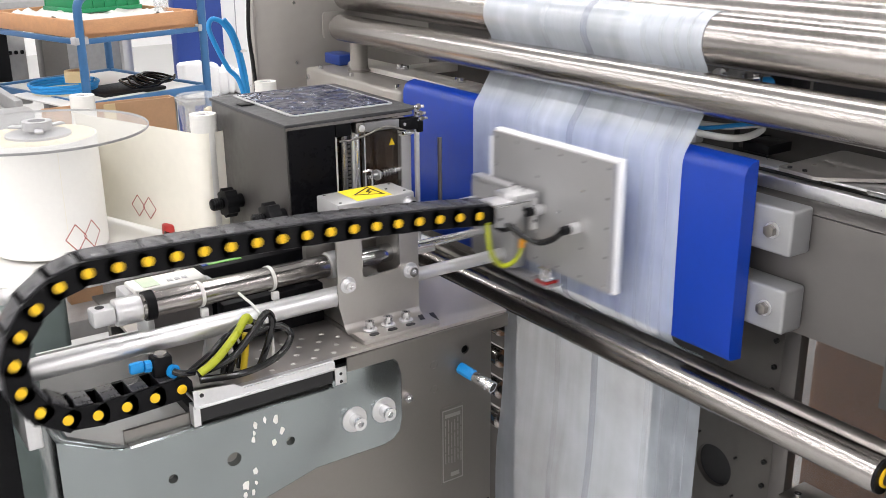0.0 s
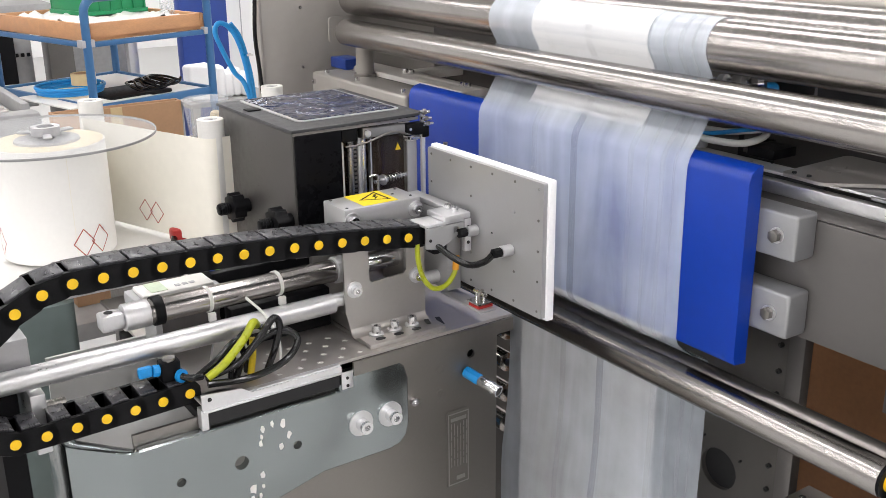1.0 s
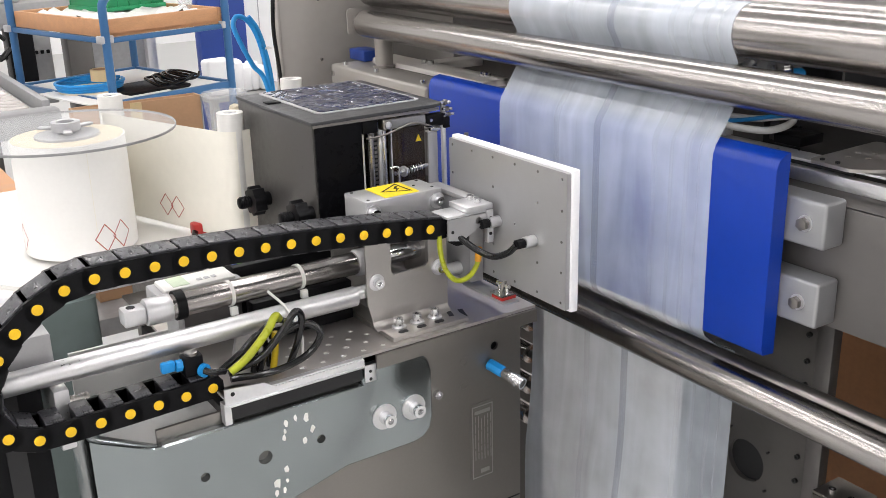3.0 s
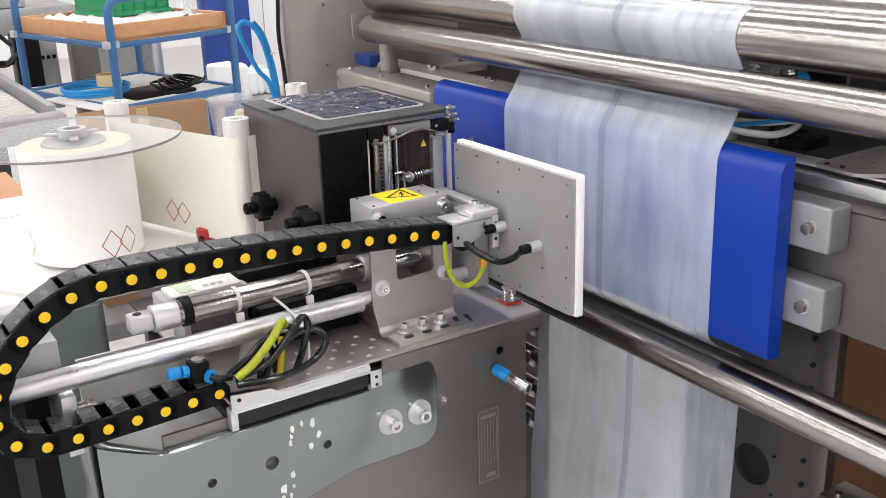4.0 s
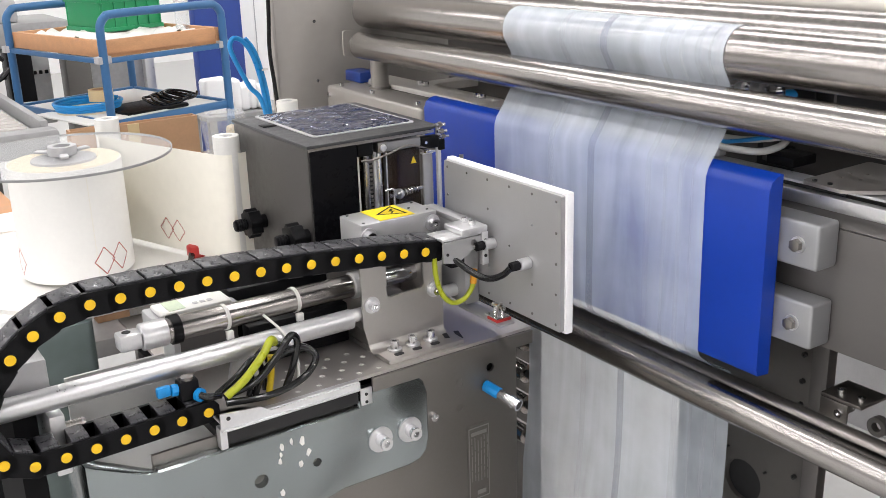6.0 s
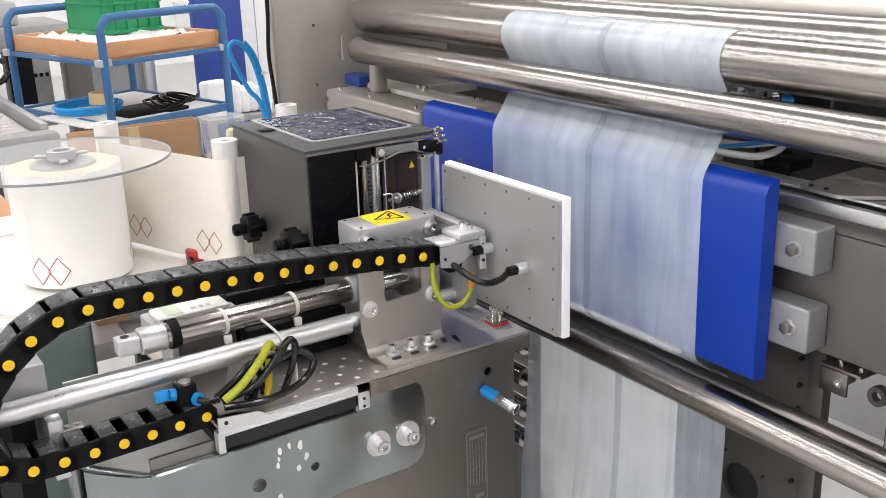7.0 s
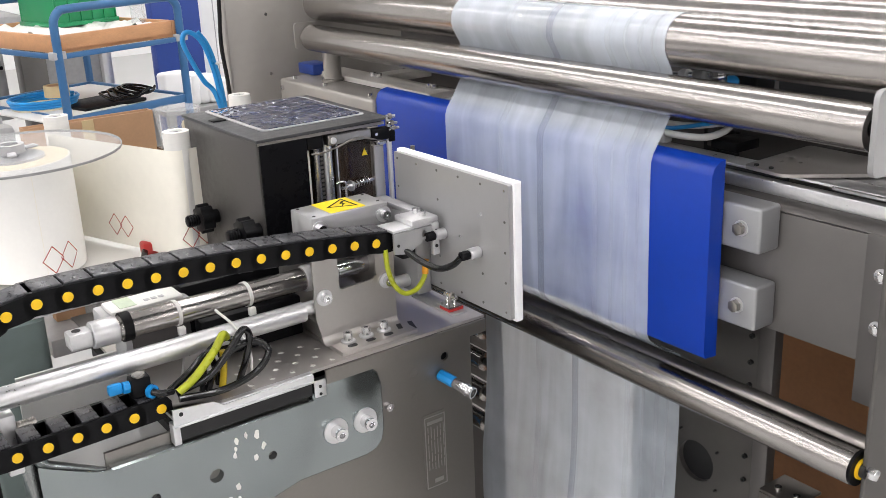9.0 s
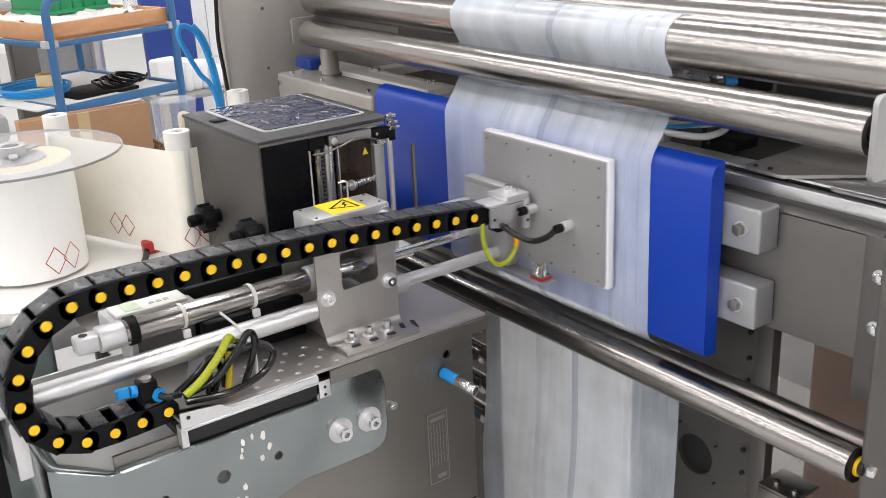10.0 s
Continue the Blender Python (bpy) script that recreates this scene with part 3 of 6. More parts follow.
    part("cheek", boxed(0.9596, 0.963, 0.652, 0.689, 0.876, 0.9045, 0.001), STEEL, t)
    part("slide", boxed(0.975, 1.0135, 0.676, 0.6912, 0.872, 0.9045, 0.001), FRAME, t)
    part("pulley", ring(bmesh.new(), (0.972, 0.622, 0.886), (1, 0, 0), 0.006, 0.012, 0.010, 36), DARK_FRAME, t)
    part("belt", boxed(0.9735, 0.9825, 0.594, 0.602, 0.58, 0.886), GREY_PLASTIC, t, "pale toothed belt")
    part("guide_rod", rod((0.99, 0.612, 0.70), (0.99, 0.612, 0.904), 0.005), CHROME, t)
    part("motor", rod((0.99, 0.575, 0.884), (1.03, 0.575, 0.884), 0.014, 20), BLACK, t)
    part("fitting", rod((0.985, 0.575, 0.885), (1.0, 0.57, 0.892), 0.005, 12), BLUE_PNEU, t)
    for y in (0.645, 0.672):
        cap_screw(t, (0.975, y, 0.909), (0, 0, 1), 0.0045, 0.005)
    cap_screw(t, (0.9596, 0.662, 0.892), (-1, 0, 0), 0.005, 0.004)
    # goods that pass behind the machine
    g = thing("carton", (1.8, 1.0, 0.0), "brown paper bale, one end in a clear bag", "carton")
    part("bale", boxed(1.56, 2.1, 0.45, 1.30, 0.0, 0.98, 0.02, 3), BALE, g)
    part("bag", crumpled_bag(), CLEAR_BAG, g, "crumpled clear plastic bag")
    w = thing("side_bench", (3.2, 1.0, 0), "long white packing bench behind the machine", "bench")
    part("top", boxed(2.6, 3.8, -1.5, 3.0, 0.60, 0.64, 0.004), WHITE_PLASTIC, w)
    part("front", boxed(2.62, 2.65, -1.4, 2.9, 0.0, 0.5995), GREY_PLASTIC, w)
    part("outlet", boxed(2.605, 2.6195, 1.55, 1.68, 0.42, 0.52, 0.004), GREY_PLASTIC, w)
    return t, g


def crumpled_bag():
    """A loose bag round the lower bale, its sides folded in creases."""
    bm = boxed(1.53, 2.13, 1.08, 1.40, 0.0, 0.80)
    bmesh.ops.subdivide_edges(bm, edges=bm.edges, cuts=18, use_grid_fill=True)
    for v in bm.verts:
        c = v.co - Vector((1.83, 1.24, 0.4))
        f = 0.020 * abs(noise.noise(v.co * 7)) + 0.010 * abs(noise.noise(v.co * 19 + Vector((5, 2, 1))))
        top = max(0.0, v.co.z - 0.66) * 0.8
        v.co += c.normalized() * f + Vector((0, 0, 0.05 * noise.noise(v.co * 4) if v.co.z > 0.7 else 0)) - Vector((c.x, c.y, 0)) * top * 0.3
        v.co.z = max(0.0, v.co.z)
    return bm


def rounded_poly(pts, r=0.008):
    """Outline with its corners cut round."""
    out, n = [], len(pts)
    for i in range(n):
        p, a, b = Vector(pts[i]), Vector(pts[i - 1]), Vector(pts[(i + 1) % n])
        q0, q1 = p + (a - p).normalized() * r, p + (b - p).normalized() * r
        for k in range(5):
            t = k / 4
            out.append(tuple((1 - t) ** 2 * q0 + 2 * t * (1 - t) * p + t * t * q1))
    return out


def film_line():
    """The way of the film in x and z, from low to high, as (x, z)."""
    pts = [(0.948, z) for z in np.linspace(0.25, 0.990, 18)]
    pts += [(0.9465, 0.998), (0.941, 1.0020), (0.932, 1.0060), (0.916, 1.013), (0.899, 1.026), (0.887, 1.036), (0.8823, 1.046)]
    pts += [(0.8822, z) for z in np.linspace(1.07, 1.255, 9)]
    pts += [(0.8826, 1.266), (0.886, 1.276), (0.896, 1.290), (0.910, 1.312), (0.9205, 1.33), (0.9215, 1.348), (0.9135, 1.370)]
    cx, cz, r = R2[0], R2[1], R2[2] + 0.0012
    pts += [(cx + r * math.cos(radians(a)), cz + r * math.sin(radians(a))) for a in range(205, 38, -8)]
    pts += [(0.968, 1.405), (0.982, 1.386), (1.001, 1.3808), (1.02, 1.386), (1.034, 1.405), (1.037, 1.43)]
    return pts


def film_sheet(y0, y1, lift):
    line = film_line()
    bm = bmesh.new()
    n = max(1, int((y1 - y0) / 0.01))
    rows = []
    for i, (x, z) in enumerate(line):
        a, b = line[max(i - 1, 0)], line[min(i + 1, len(line) - 1)]
        d = Vector((b[0] - a[0], b[1] - a[1])).normalized()
        row = []
        for k in range(n + 1):
            y = y0 + (y1 - y0) * k / n
            w = 0.0016 * (noise.noise((y * 22, z * 3.1, 0.3)) + 0.6 * noise.noise((y * 60, z * 5, 2.0)))
            w = w if z < 0.95 else 0.3 * abs(w) if z < 1.3 else 0.0
            h = lift + abs(w) if z > 0.95 else lift + w
            u = min(1.0, max(0.0, (0.90 - z) / 0.22))
            h += 0.016 * u * u * (0.25 + 0.75 * (y - FILM_Y0) / (FILM_Y1 - FILM_Y0)) + (0.003 * noise.noise((y * 9, z * 7, 4.0)) if z < 0.93 else 0.0)
            edge = 0.002 * noise.noise((z * 9, y0, 0)) if k in (0, n) and n > 4 else 0
            row.append(bm.verts.new((x - d.y * h, y + edge, z + d.x * h)))
        rows.append(row)
    for p, q in zip(rows, rows[1:]):
        for k in range(n):
            bm.faces.new((p[k], p[k + 1], q[k + 1], q[k]))
    return bm


# ---------------------------------------------------------------- applicator stand
TABLE_Z, SIDE_Y, PLATE_Y = 1.045, 0.980, 0.968


def chamfered(outline, y0, y1, c, holes):
    """A plate across y whose front rim is cut at a slant."""
    n = len(outline)
    area = sum(outline[i - 1][0] * outline[i][1] - outline[i][0] * outline[i - 1][1] for i in range(n))
    turn = 1 if area > 0 else -1
    inner = []
    for i in range(n):
        p, a, b = Vector(outline[i]), Vector(outline[i - 1]), Vector(outline[(i + 1) % n])
        d0, d1 = (p - a).normalized(), (b - p).normalized()
        m = (Vector((-d0.y, d0.x)) + Vector((-d1.y, d1.x))) * turn
        m.normalize()
        if p.x < 0.2625:
            m = Vector((0.0, m.y))
        inner.append(tuple(p + m * c))
    bm = prism(inner, "y", y0, y1, holes)
    front = [bm.verts.new((x, y0, z)) for x, z in inner]
    mid = [bm.verts.new((x, y0 + c, z)) for x, z in outline]
    back = [bm.verts.new((x, y1, z)) for x, z in outline]
    for i in range(n):
        k = (i + 1) % n
        bm.faces.new((front[i], front[k], mid[k], mid[i]))
        bm.faces.new((mid[i], mid[k], back[k], back[i]))
    return bm


def soften(bm, offset, at):
    """Round the hard edges whose two ends both satisfy at."""
    bmesh.ops.recalc_face_normals(bm, faces=bm.faces)
    es = [e for e in bm.edges if len(e.link_faces) == 2 and e.calc_face_angle() > 1.0 and all(at(v.co) for v in e.verts)]
    bmesh.ops.bevel(bm, geom=es, offset=offset, segments=3, profile=0.5, affect="EDGES", clamp_overlap=True)
    return bm


def build_stand():
    t = thing("machine_cabinet", (0.5, 1.1, 0), "brushed steel applicator cabinet with a drilled table top", "cabinet")
    holes = [(0.436 + 0.027 * i - 0.013 * (k % 2), 0.982 + 0.0195 * k, 0.0036) for i in range(6) for k in range(4)]
    part("table_top", prism([(0.335, 0.9705), (0.769, 0.9705), (0.769, 1.34), (0.335, 1.34)], "z", TABLE_Z - 0.004, TABLE_Z, [h for h in holes if h[0] < 0.556]), TABLE, t)
    # light caught in the drilled holes, painted as a white sheet and discs
    part("hole_light_sheet", boxed(0.41, 0.57, 0.975, 1.075, TABLE_Z - 0.0055, TABLE_Z - 0.0045), WHITE_PLASTIC, t)
    for x, y, rad in holes:
        if x < 0.556:
            part("hole_light_disc", rod((x, y, TABLE_Z - 0.0035), (x, y, TABLE_Z - 0.0009), 0.0034, 16), WHITE_PLASTIC, t)
    part("table_flange", boxed(0.526, 0.769, 0.9665, 0.9704, TABLE_Z - 0.022, TABLE_Z - 0.0045), STEEL, t)
    part("side_panel", prism([(0.26, 0.2), (0.752, 0.2), (0.752, 1.022), (0.26, 1.022)], "y", SIDE_Y, SIDE_Y + 0.004, [(0.709, 0.999, 0.006), (0.60, 1.0, 0.003)]), STEEL, t)
    # solid near-black fill stands for the shade inside the hollow cabinet
    part("inside_shade_block", boxed(0.345, 0.74, SIDE_Y + 0.02, 1.30, 0.3, 1.01), DARK, t)
    part("end_panel", boxed(0.748, 0.752, SIDE_Y + 0.004, 1.34, 0.2, 1.022), STEEL, t)
    part("foot_frame", boxed(0.25, 0.76, 0.99, 1.34, 0.0, 0.2, 0.004), DARK_FRAME, t)
    part("lower_seam", boxed(0.268, 0.75, SIDE_Y - 0.0014, SIDE_Y - 0.0002, 0.7595, 0.761), DARK, t)
    for x, z in ((0.622, 0.955), (0.66, 0.99), (0.66, 0.955)):
        part("rivet", ring(bmesh.new(), (x, SIDE_Y, z), (0, -1, 0), 0.0045, 0.006, 0.0006, 24), STEEL, t)
    cap_screw(t, (0.6175, SIDE_Y, 0.957), (0, -1, 0), 0.0055, 0.006)
    # embossed type plate, its writing worn to bars
    tp = part("type_plate", prism(rounded(0.669, 0.706, 0.808, 0.924, 0.004), "y", SIDE_Y - 0.0012, SIDE_Y - 0.0001), STEEL, t, "worn metal type plate with unreadable lines")
    rnd = random.Random(11)
    for i in range(6):
        x, z = 0.6755 + 0.0050 * i, 0.838 + 0.004 * rnd.random()
        while z < 0.902:
            z2 = min(0.905, z + 0.006 + 0.016 * rnd.random())
            part("bar", boxed(x, x + 0.0010, SIDE_Y - 0.0018, SIDE_Y - 0.0013, z, z2), MOUNT, tp)
            z = z2 + 0.0025
    for a in ((0.671, 0.6722, 0.812, 0.920), (0.7028, 0.704, 0.812, 0.920), (0.6725, 0.7025, 0.9185, 0.9200), (0.6725, 0.7025, 0.812, 0.8135), (0.675, 0.700, 0.908, 0.913), (0.684, 0.698, 0.818, 0.824)):
        part("bar", boxed(a[0], a[1], SIDE_Y - 0.0019, SIDE_Y - 0.0013, a[2], a[3]), MOUNT, tp)
    # air plug
    t = thing("air_coupling", (0.69, 0.97, 0.97), "blue and nickel pneumatic coupling on the cabinet side", "coupling")
    d = Vector((0.0161, -0.0562, -0.0137)).normalized()
    p = Vector((0.700, 0.9795, 0.976))
    part("blue_nut", rod(p, p + d * 0.024, 0.0078, 8, bevel=0.001), BLUE_PNEU, t)
    part("sleeve", rod(p + d * 0.0242, p + d * 0.052, 0.0068, 24, bevel=0.001), CHROME, t)
    part("ring", rod(p + d * 0.042, p + d * 0.047, 0.0078, 24), CHROME, t)
    part("socket", ring(bmesh.new(), p + d * 0.0522, d, 0.0062, 0.0078, 0.004, 24), CHROME, t)
    part("bore", rod(p + d * 0.0522, p + d * 0.0540, 0.0061, 20), DARK, t)

    # thick zinc plate, bent round at the end
    t = thing("mounting_plate", (0.4, PLATE_Y, 0.86), "thick zinc-plated mounting plate with bolts and drilled holes", "plate")
    top, low = 1.008, 0.862
    right = [(0.575, top), (0.590, top - 0.003), (0.6, top - 0.012), (0.604, top - 0.026), (0.604, 0.936), (0.600, 0.920), (0.590, 0.910), (0.575, 0.906)]
    right = [(0.506, top), (0.508, top + 0.022), (0.572, top + 0.022), (0.588, top + 0.018), (0.599, top + 0.007), (0.604, top - 0.010)] + right[4:]
    outline = [(0.262, top)] + right + [(0.48, 0.906), (0.40, 0.886), (0.262, low)]
    part("plate", chamfered(outline, PLATE_Y, SIDE_Y - 0.001, 0.0026, [(0.376, 0.955, 0.0085), (0.447, 0.955, 0.0055), (0.304, 0.955, 0.0055)]), ZINC, t, smooth=25)
    part("hole_back", boxed(0.29, 0.46, SIDE_Y - 0.0009, SIDE_Y - 0.0004, 0.94, 0.97), STEEL, t)
    # bent end: two flats and the bend between them
    bend = [(0.262, PLATE_Y), (0.254, PLATE_Y + 0.001), (0.246, PLATE_Y + 0.006), (0.206, 1.017), (0.200, 1.026), (0.199, 1.034), (0.199, 1.12)]
    bm = bmesh.new()
    th = []
    for i, (x, y) in enumerate(bend):
        a, b = Vector(bend[max(i - 1, 0)]), Vector(bend[min(i + 1, len(bend) - 1)])
        dd = (b - a).normalized()
        th.append((x - dd.y * -0.011, y + dd.x * -0.011))
    rows = [[bm.verts.new((x, y, z)) for x, y in q] for q, z in ((bend, low), (bend, top), (th, top), (th, low))]
    for k in range(4):
        a, b = rows[k], rows[(k + 1) % 4]
        for i in range(len(bend) - 1):
            bm.faces.new((a[i], a[i + 1], b[i + 1], b[i]))
    for i in (0, -1):
        bm.faces.new([r[i] for r in rows])
    part("bent_end", soften(bm, 0.0026, lambda v: v.z > top - 1e-5), ZINC, t, smooth=25)
    for x in (0.533, 0.575):
        cap_screw(t, (x, PLATE_Y, 0.957), (0, -1, 0), 0.0082, 0.015, 0.0165)
    # paint flecks left by old stickers
    rnd = random.Random(4)
    for cx, cz, s in ((0.404, 0.990, 3.2), (0.416, 0.993, 2.6), (0.430, 0.990, 3.4), (0.402, 0.980, 2.2), (0.4005, 0.972, 2.6), (0.437, 0.973, 3.0), (0.4255, 0.960, 3.0), (0.4005, 0.930, 3.2), (0.396, 0.905, 3.0), (0.4, 0.916, 2.0), (0.388, 0.916, 4.0), (0.386, 0.904, 2.6)):
        n = rnd.randint(5, 8)
        pts = [(cx + s * 0.0012 * (0.55 + 0.6 * rnd.random()) * math.cos(2 * math.pi * k / n), cz + s * 0.0016 * (0.6 + 0.8 * rnd.random()) * math.sin(2 * math.pi * k / n)) for k in range(n)]
        part("fleck", prism(pts, "y", PLATE_Y - 0.0005, PLATE_Y - 0.0001), WHITE_PLASTIC, t)

    # cover bar in front of the table: bright angle, dark slot, white cover
    t = thing("slot_bar", (0.42, 0.97, 1.0), "aluminium angle with a dark slot beside the table", "bar")
    part("angle_front", prism([(0.333, 1.0365), (0.506, 1.0365), (0.506, 1.0435), (0.392, 1.0435), (0.380, 1.0515), (0.333, 1.0560)], "y", 0.9605, 0.9630), ALU, t)
    part("angle_top", prism([(0.333, 0.9632), (0.333, 0.990), (0.360, 0.988), (0.398, 0.9700), (0.506, 0.9700), (0.506, 0.9632)], "z", 1.0432, 1.0450), ALU, t)
    part("angle_lip", boxed(0.333, 0.506, 0.9575, 0.9604, 1.0345, 1.0370, 0.0006), ALU, t)
    cap_screw(t, (0.342, 0.9605, 1.049), (0, -1, 0), 0.0024, 0.0006, 0, DARK)
    part("slot", boxed(0.342, 0.506, 0.9675, 0.9725, 1.0145, 1.0345), DARK, t)
    part("leg", boxed(0.333, 0.341, 0.9665, 0.978, 1.010, 1.0355), ALU, t)
    part("end_tab", boxed(0.5085, 0.524, 0.9655, 0.9678, 1.010, 1.032, 0.0006), ALU, t)
    for z in (1.024, 1.014):
        cap_screw(t, (0.516, 0.9655, z), (0, -1, 0), 0.002, 0.0006, 0, DARK)
    return t


def build_actuator():
    t = thing("actuator_mount", (0.6, 1.04, TABLE_Z), "aluminium actuator mount bolted to the table, warning sign on top", "mount")
    part("foot", boxed(0.557, 0.668, 0.978, 1.10, TABLE_Z, TABLE_Z + 0.006, 0.0012), MOUNT, t)
    part("foot_bend", prism([(1.0165, 1.0600), (1.0152, 1.0560), (1.0115, 1.0530), (1.0060, 1.0512), (1.0200, 1.0512), (1.0200, 1.0600)], "x", 0.551, 0.662), MOUNT, t)
    for i in range(3):
        x = 0.571 + 0.0265 * i
        part("slot", prism(rounded(x, x + 0.013, 0.985, 0.9925, 0.0035), "z", TABLE_Z + 0.0061, TABLE_Z + 0.0066), DARK, t)
    for x in (0.652, 0.673):
        part("slot", prism([(x - 0.003, 0.994), (x + 0.003, 0.992), (x + 0.011, 1.016), (x + 0.005, 1.018)], "z", TABLE_Z + (0.0061 if x < 0.66 else 0.0001), TABLE_Z + (0.0066 if x < 0.66 else 0.0006)), DARK, t)
    bm = prism([(0.545, 1.165), (0.545, 1.085), (0.551, 1.060), (0.662, 1.060), (0.662, 1.165), (0.634, 1.165), (0.634, 1.122), (0.630, 1.118), (0.584, 1.116), (0.580, 1.120), (0.580, 1.165)], "y", 1.0165, 1.0200)
    box(bm, 0.545, 0.662, 1.0165, 1.0200, 1.1652, 1.1775)
    part("cheek", bm, MOUNT, t)
    part("web_plate", boxed(0.556, 0.660, 1.0205, 1.10, 1.0525, 1.072, 0.002), MOUNT, t)
    part("back_cheek", boxed(0.545, 0.670, 1.10, 1.11, 1.0525, 1.165, 0.001), MOUNT, t)
    part("end_cheek", boxed(0.648, 0.662, 1.044, 1.0995, 1.0855, 1.165, 0.002), MOUNT, t)
    part("block", boxed(0.565, 0.676, 1.045, 1.102, 1.1655, 1.205, 0.0020), ALU_MATT, t)
    sg = part("warning_sign", boxed(0.594, 0.644, 1.048, 1.099, 1.2052, 1.2058), SIGN_YELLOW, t, "yellow electric hazard sign with a black triangle")
    tri = [(0.600, 1.071), (0.638, 1.054), (0.636, 1.096)]
    c = Vector((sum(p[0] for p in tri) / 3, sum(p[1] for p in tri) / 3))
    bm = bmesh.new()
    outer = [bm.verts.new((x, y, 1.2061)) for x, y in tri]
    inner = [bm.verts.new((c.x + (x - c.x) * 0.76, c.y + (y - c.y) * 0.76, 1.2061)) for x, y in tri]
    for i in range(3):
        bm.faces.new((outer[i], outer[(i + 1) % 3], inner[(i + 1) % 3], inner[i]))
    part("triangle", bm, BLACK, sg)
    part("flash", prism([(0.630, 1.085), (0.622, 1.075), (0.626, 1.075), (0.619, 1.064), (0.630, 1.074), (0.626, 1.0745), (0.633, 1.083)], "z", 1.2059, 1.2062), BLACK, sg)
    for x, y, z in ((0.558, 1.0165, 1.112), (0.649, 1.0165, 1.112), (0.5745, 1.045, 1.190), (0.668, 1.045, 1.190)):
        cap_screw(t, (x, y, z), (0, -1, 0), 0.0062, 0.008, 0.0105)
    for i in range(3):
        cap_screw(t, (0.5795 + 0.0265 * i, 1.0025, TABLE_Z + 0.0062), (0, 0, 1), 0.0058, 0.0105, 0.0092)
    for x, y in ((0.572, 1.052), (0.668, 1.094), (0.572, 1.094), (0.668, 1.056), (0.652, 1.075)):
        cap_screw(t, (x, y, 1.2051), (0, 0, 1), 0.002, 0.0006, 0, DARK)

    t = thing("pneumatic_cylinder", (0.4, 1.066, 1.107), "stainless pneumatic cylinder with cable ties", "cylinder")
    y, z = 1.066, 1.123
    part("barrel", rod((0.318, y, z), (0.556, y, z), 0.0145, 40, bevel=0.001), ROLLER, t)
    part("end_cap", rod((0.288, y, z), (0.3178, y, z), 0.0158, 32, bevel=0.0015), ALU, t)
    part("eye", boxed(0.262, 0.2878, y - 0.011, y + 0.011, z - 0.010, z + 0.010, 0.003), ALU, t)
    part("eye_hole", rod((0.273, y, z + 0.0095), (0.273, y, z + 0.0105), 0.005), DARK, t)
    part("head_cap", rod((0.5562, y, z), (0.60, y, z), 0.0172, 32, bevel=0.0015), ALU, t)
    part("nose", rod((0.6002, y, z), (0.657, y, z), 0.012, 24, bevel=0.001), CHROME, t)
    part("black_band", ring(bmesh.new(), (0.322, y, z), (1, 0, 0), 0.0146, 0.0172, 0.011), BLACK, t)
    part("black_band", ring(bmesh.new(), (0.585, y, z), (1, 0, 0), 0.0173, 0.019, 0.009), BLACK, t)
    for x in (0.385, 0.475):
        tie = part("cable_tie", ring(bmesh.new(), (x, y, z), (1, 0.1, 0), 0.0146, 0.0158, 0.0042), WHITE_PLASTIC, t)
        part("tie_lock", boxed(x - 0.003, x + 0.006, y - 0.019, y - 0.013, z - 0.022, z - 0.012, 0.001), WHITE_PLASTIC, tie)

    t = thing("flat_valve", (0.36, 1.12, 1.06), "pale grey flat valve block with a green label", "valve block")
    part("body", boxed(0.318, 0.425, 1.105, 1.16, 1.098, 1.120, 0.003), GREY_PLASTIC, t)
    part("support", boxed(0.345, 0.42, 1.11, 1.155, 1.046, 1.0978, 0.002), FRAME, t)
    part("cover", boxed(0.326, 0.415, 1.107, 1.15, 1.1202, 1.127, 0.003), WHITE_PLASTIC, t)
    part("green_tag", boxed(0.338, 0.358, 1.112, 1.145, 1.1272, 1.1278), material("pale_green", (0.52, 0.60, 0.45), 0.5), t)
    for i in range(3):
        part("bar", boxed(0.37 + 0.009 * i, 0.376 + 0.009 * i, 1.117, 1.124, 1.1272, 1.1278), GREY_PLASTIC, t)
    t = thing("control_display", (0.48, 1.14, 1.046), "black controller with a small green display", "controller")
    part("body", boxed(0.42, 0.56, 1.13, 1.22, 1.046, 1.128, 0.003), BLACK, t)
    part("display", boxed(0.43, 0.475, 1.14, 1.175, 1.1282, 1.129), GREEN_LCD, t)
    part("blue_strip", boxed(0.4225, 0.4295, 1.14, 1.175, 1.1282, 1.129), DRUM_BLUE, t)
    t = thing("cable_tray", (0.45, 1.09, 1.046), "black cable guard under the cylinder", "guard")
    part("body", boxed(0.42, 0.555, 1.075, 1.098, 1.046, 1.098, 0.002), BLACK, t)
    t = thing("bearing_holder", (0.3, 1.03, 1.046), "aluminium rod support on the table", "support")
    part("plate", prism([(0.38, 1.046), (0.43, 1.046), (0.42, 1.088), (0.39, 1.088)], "y", 1.05, 1.056), ALU, t)


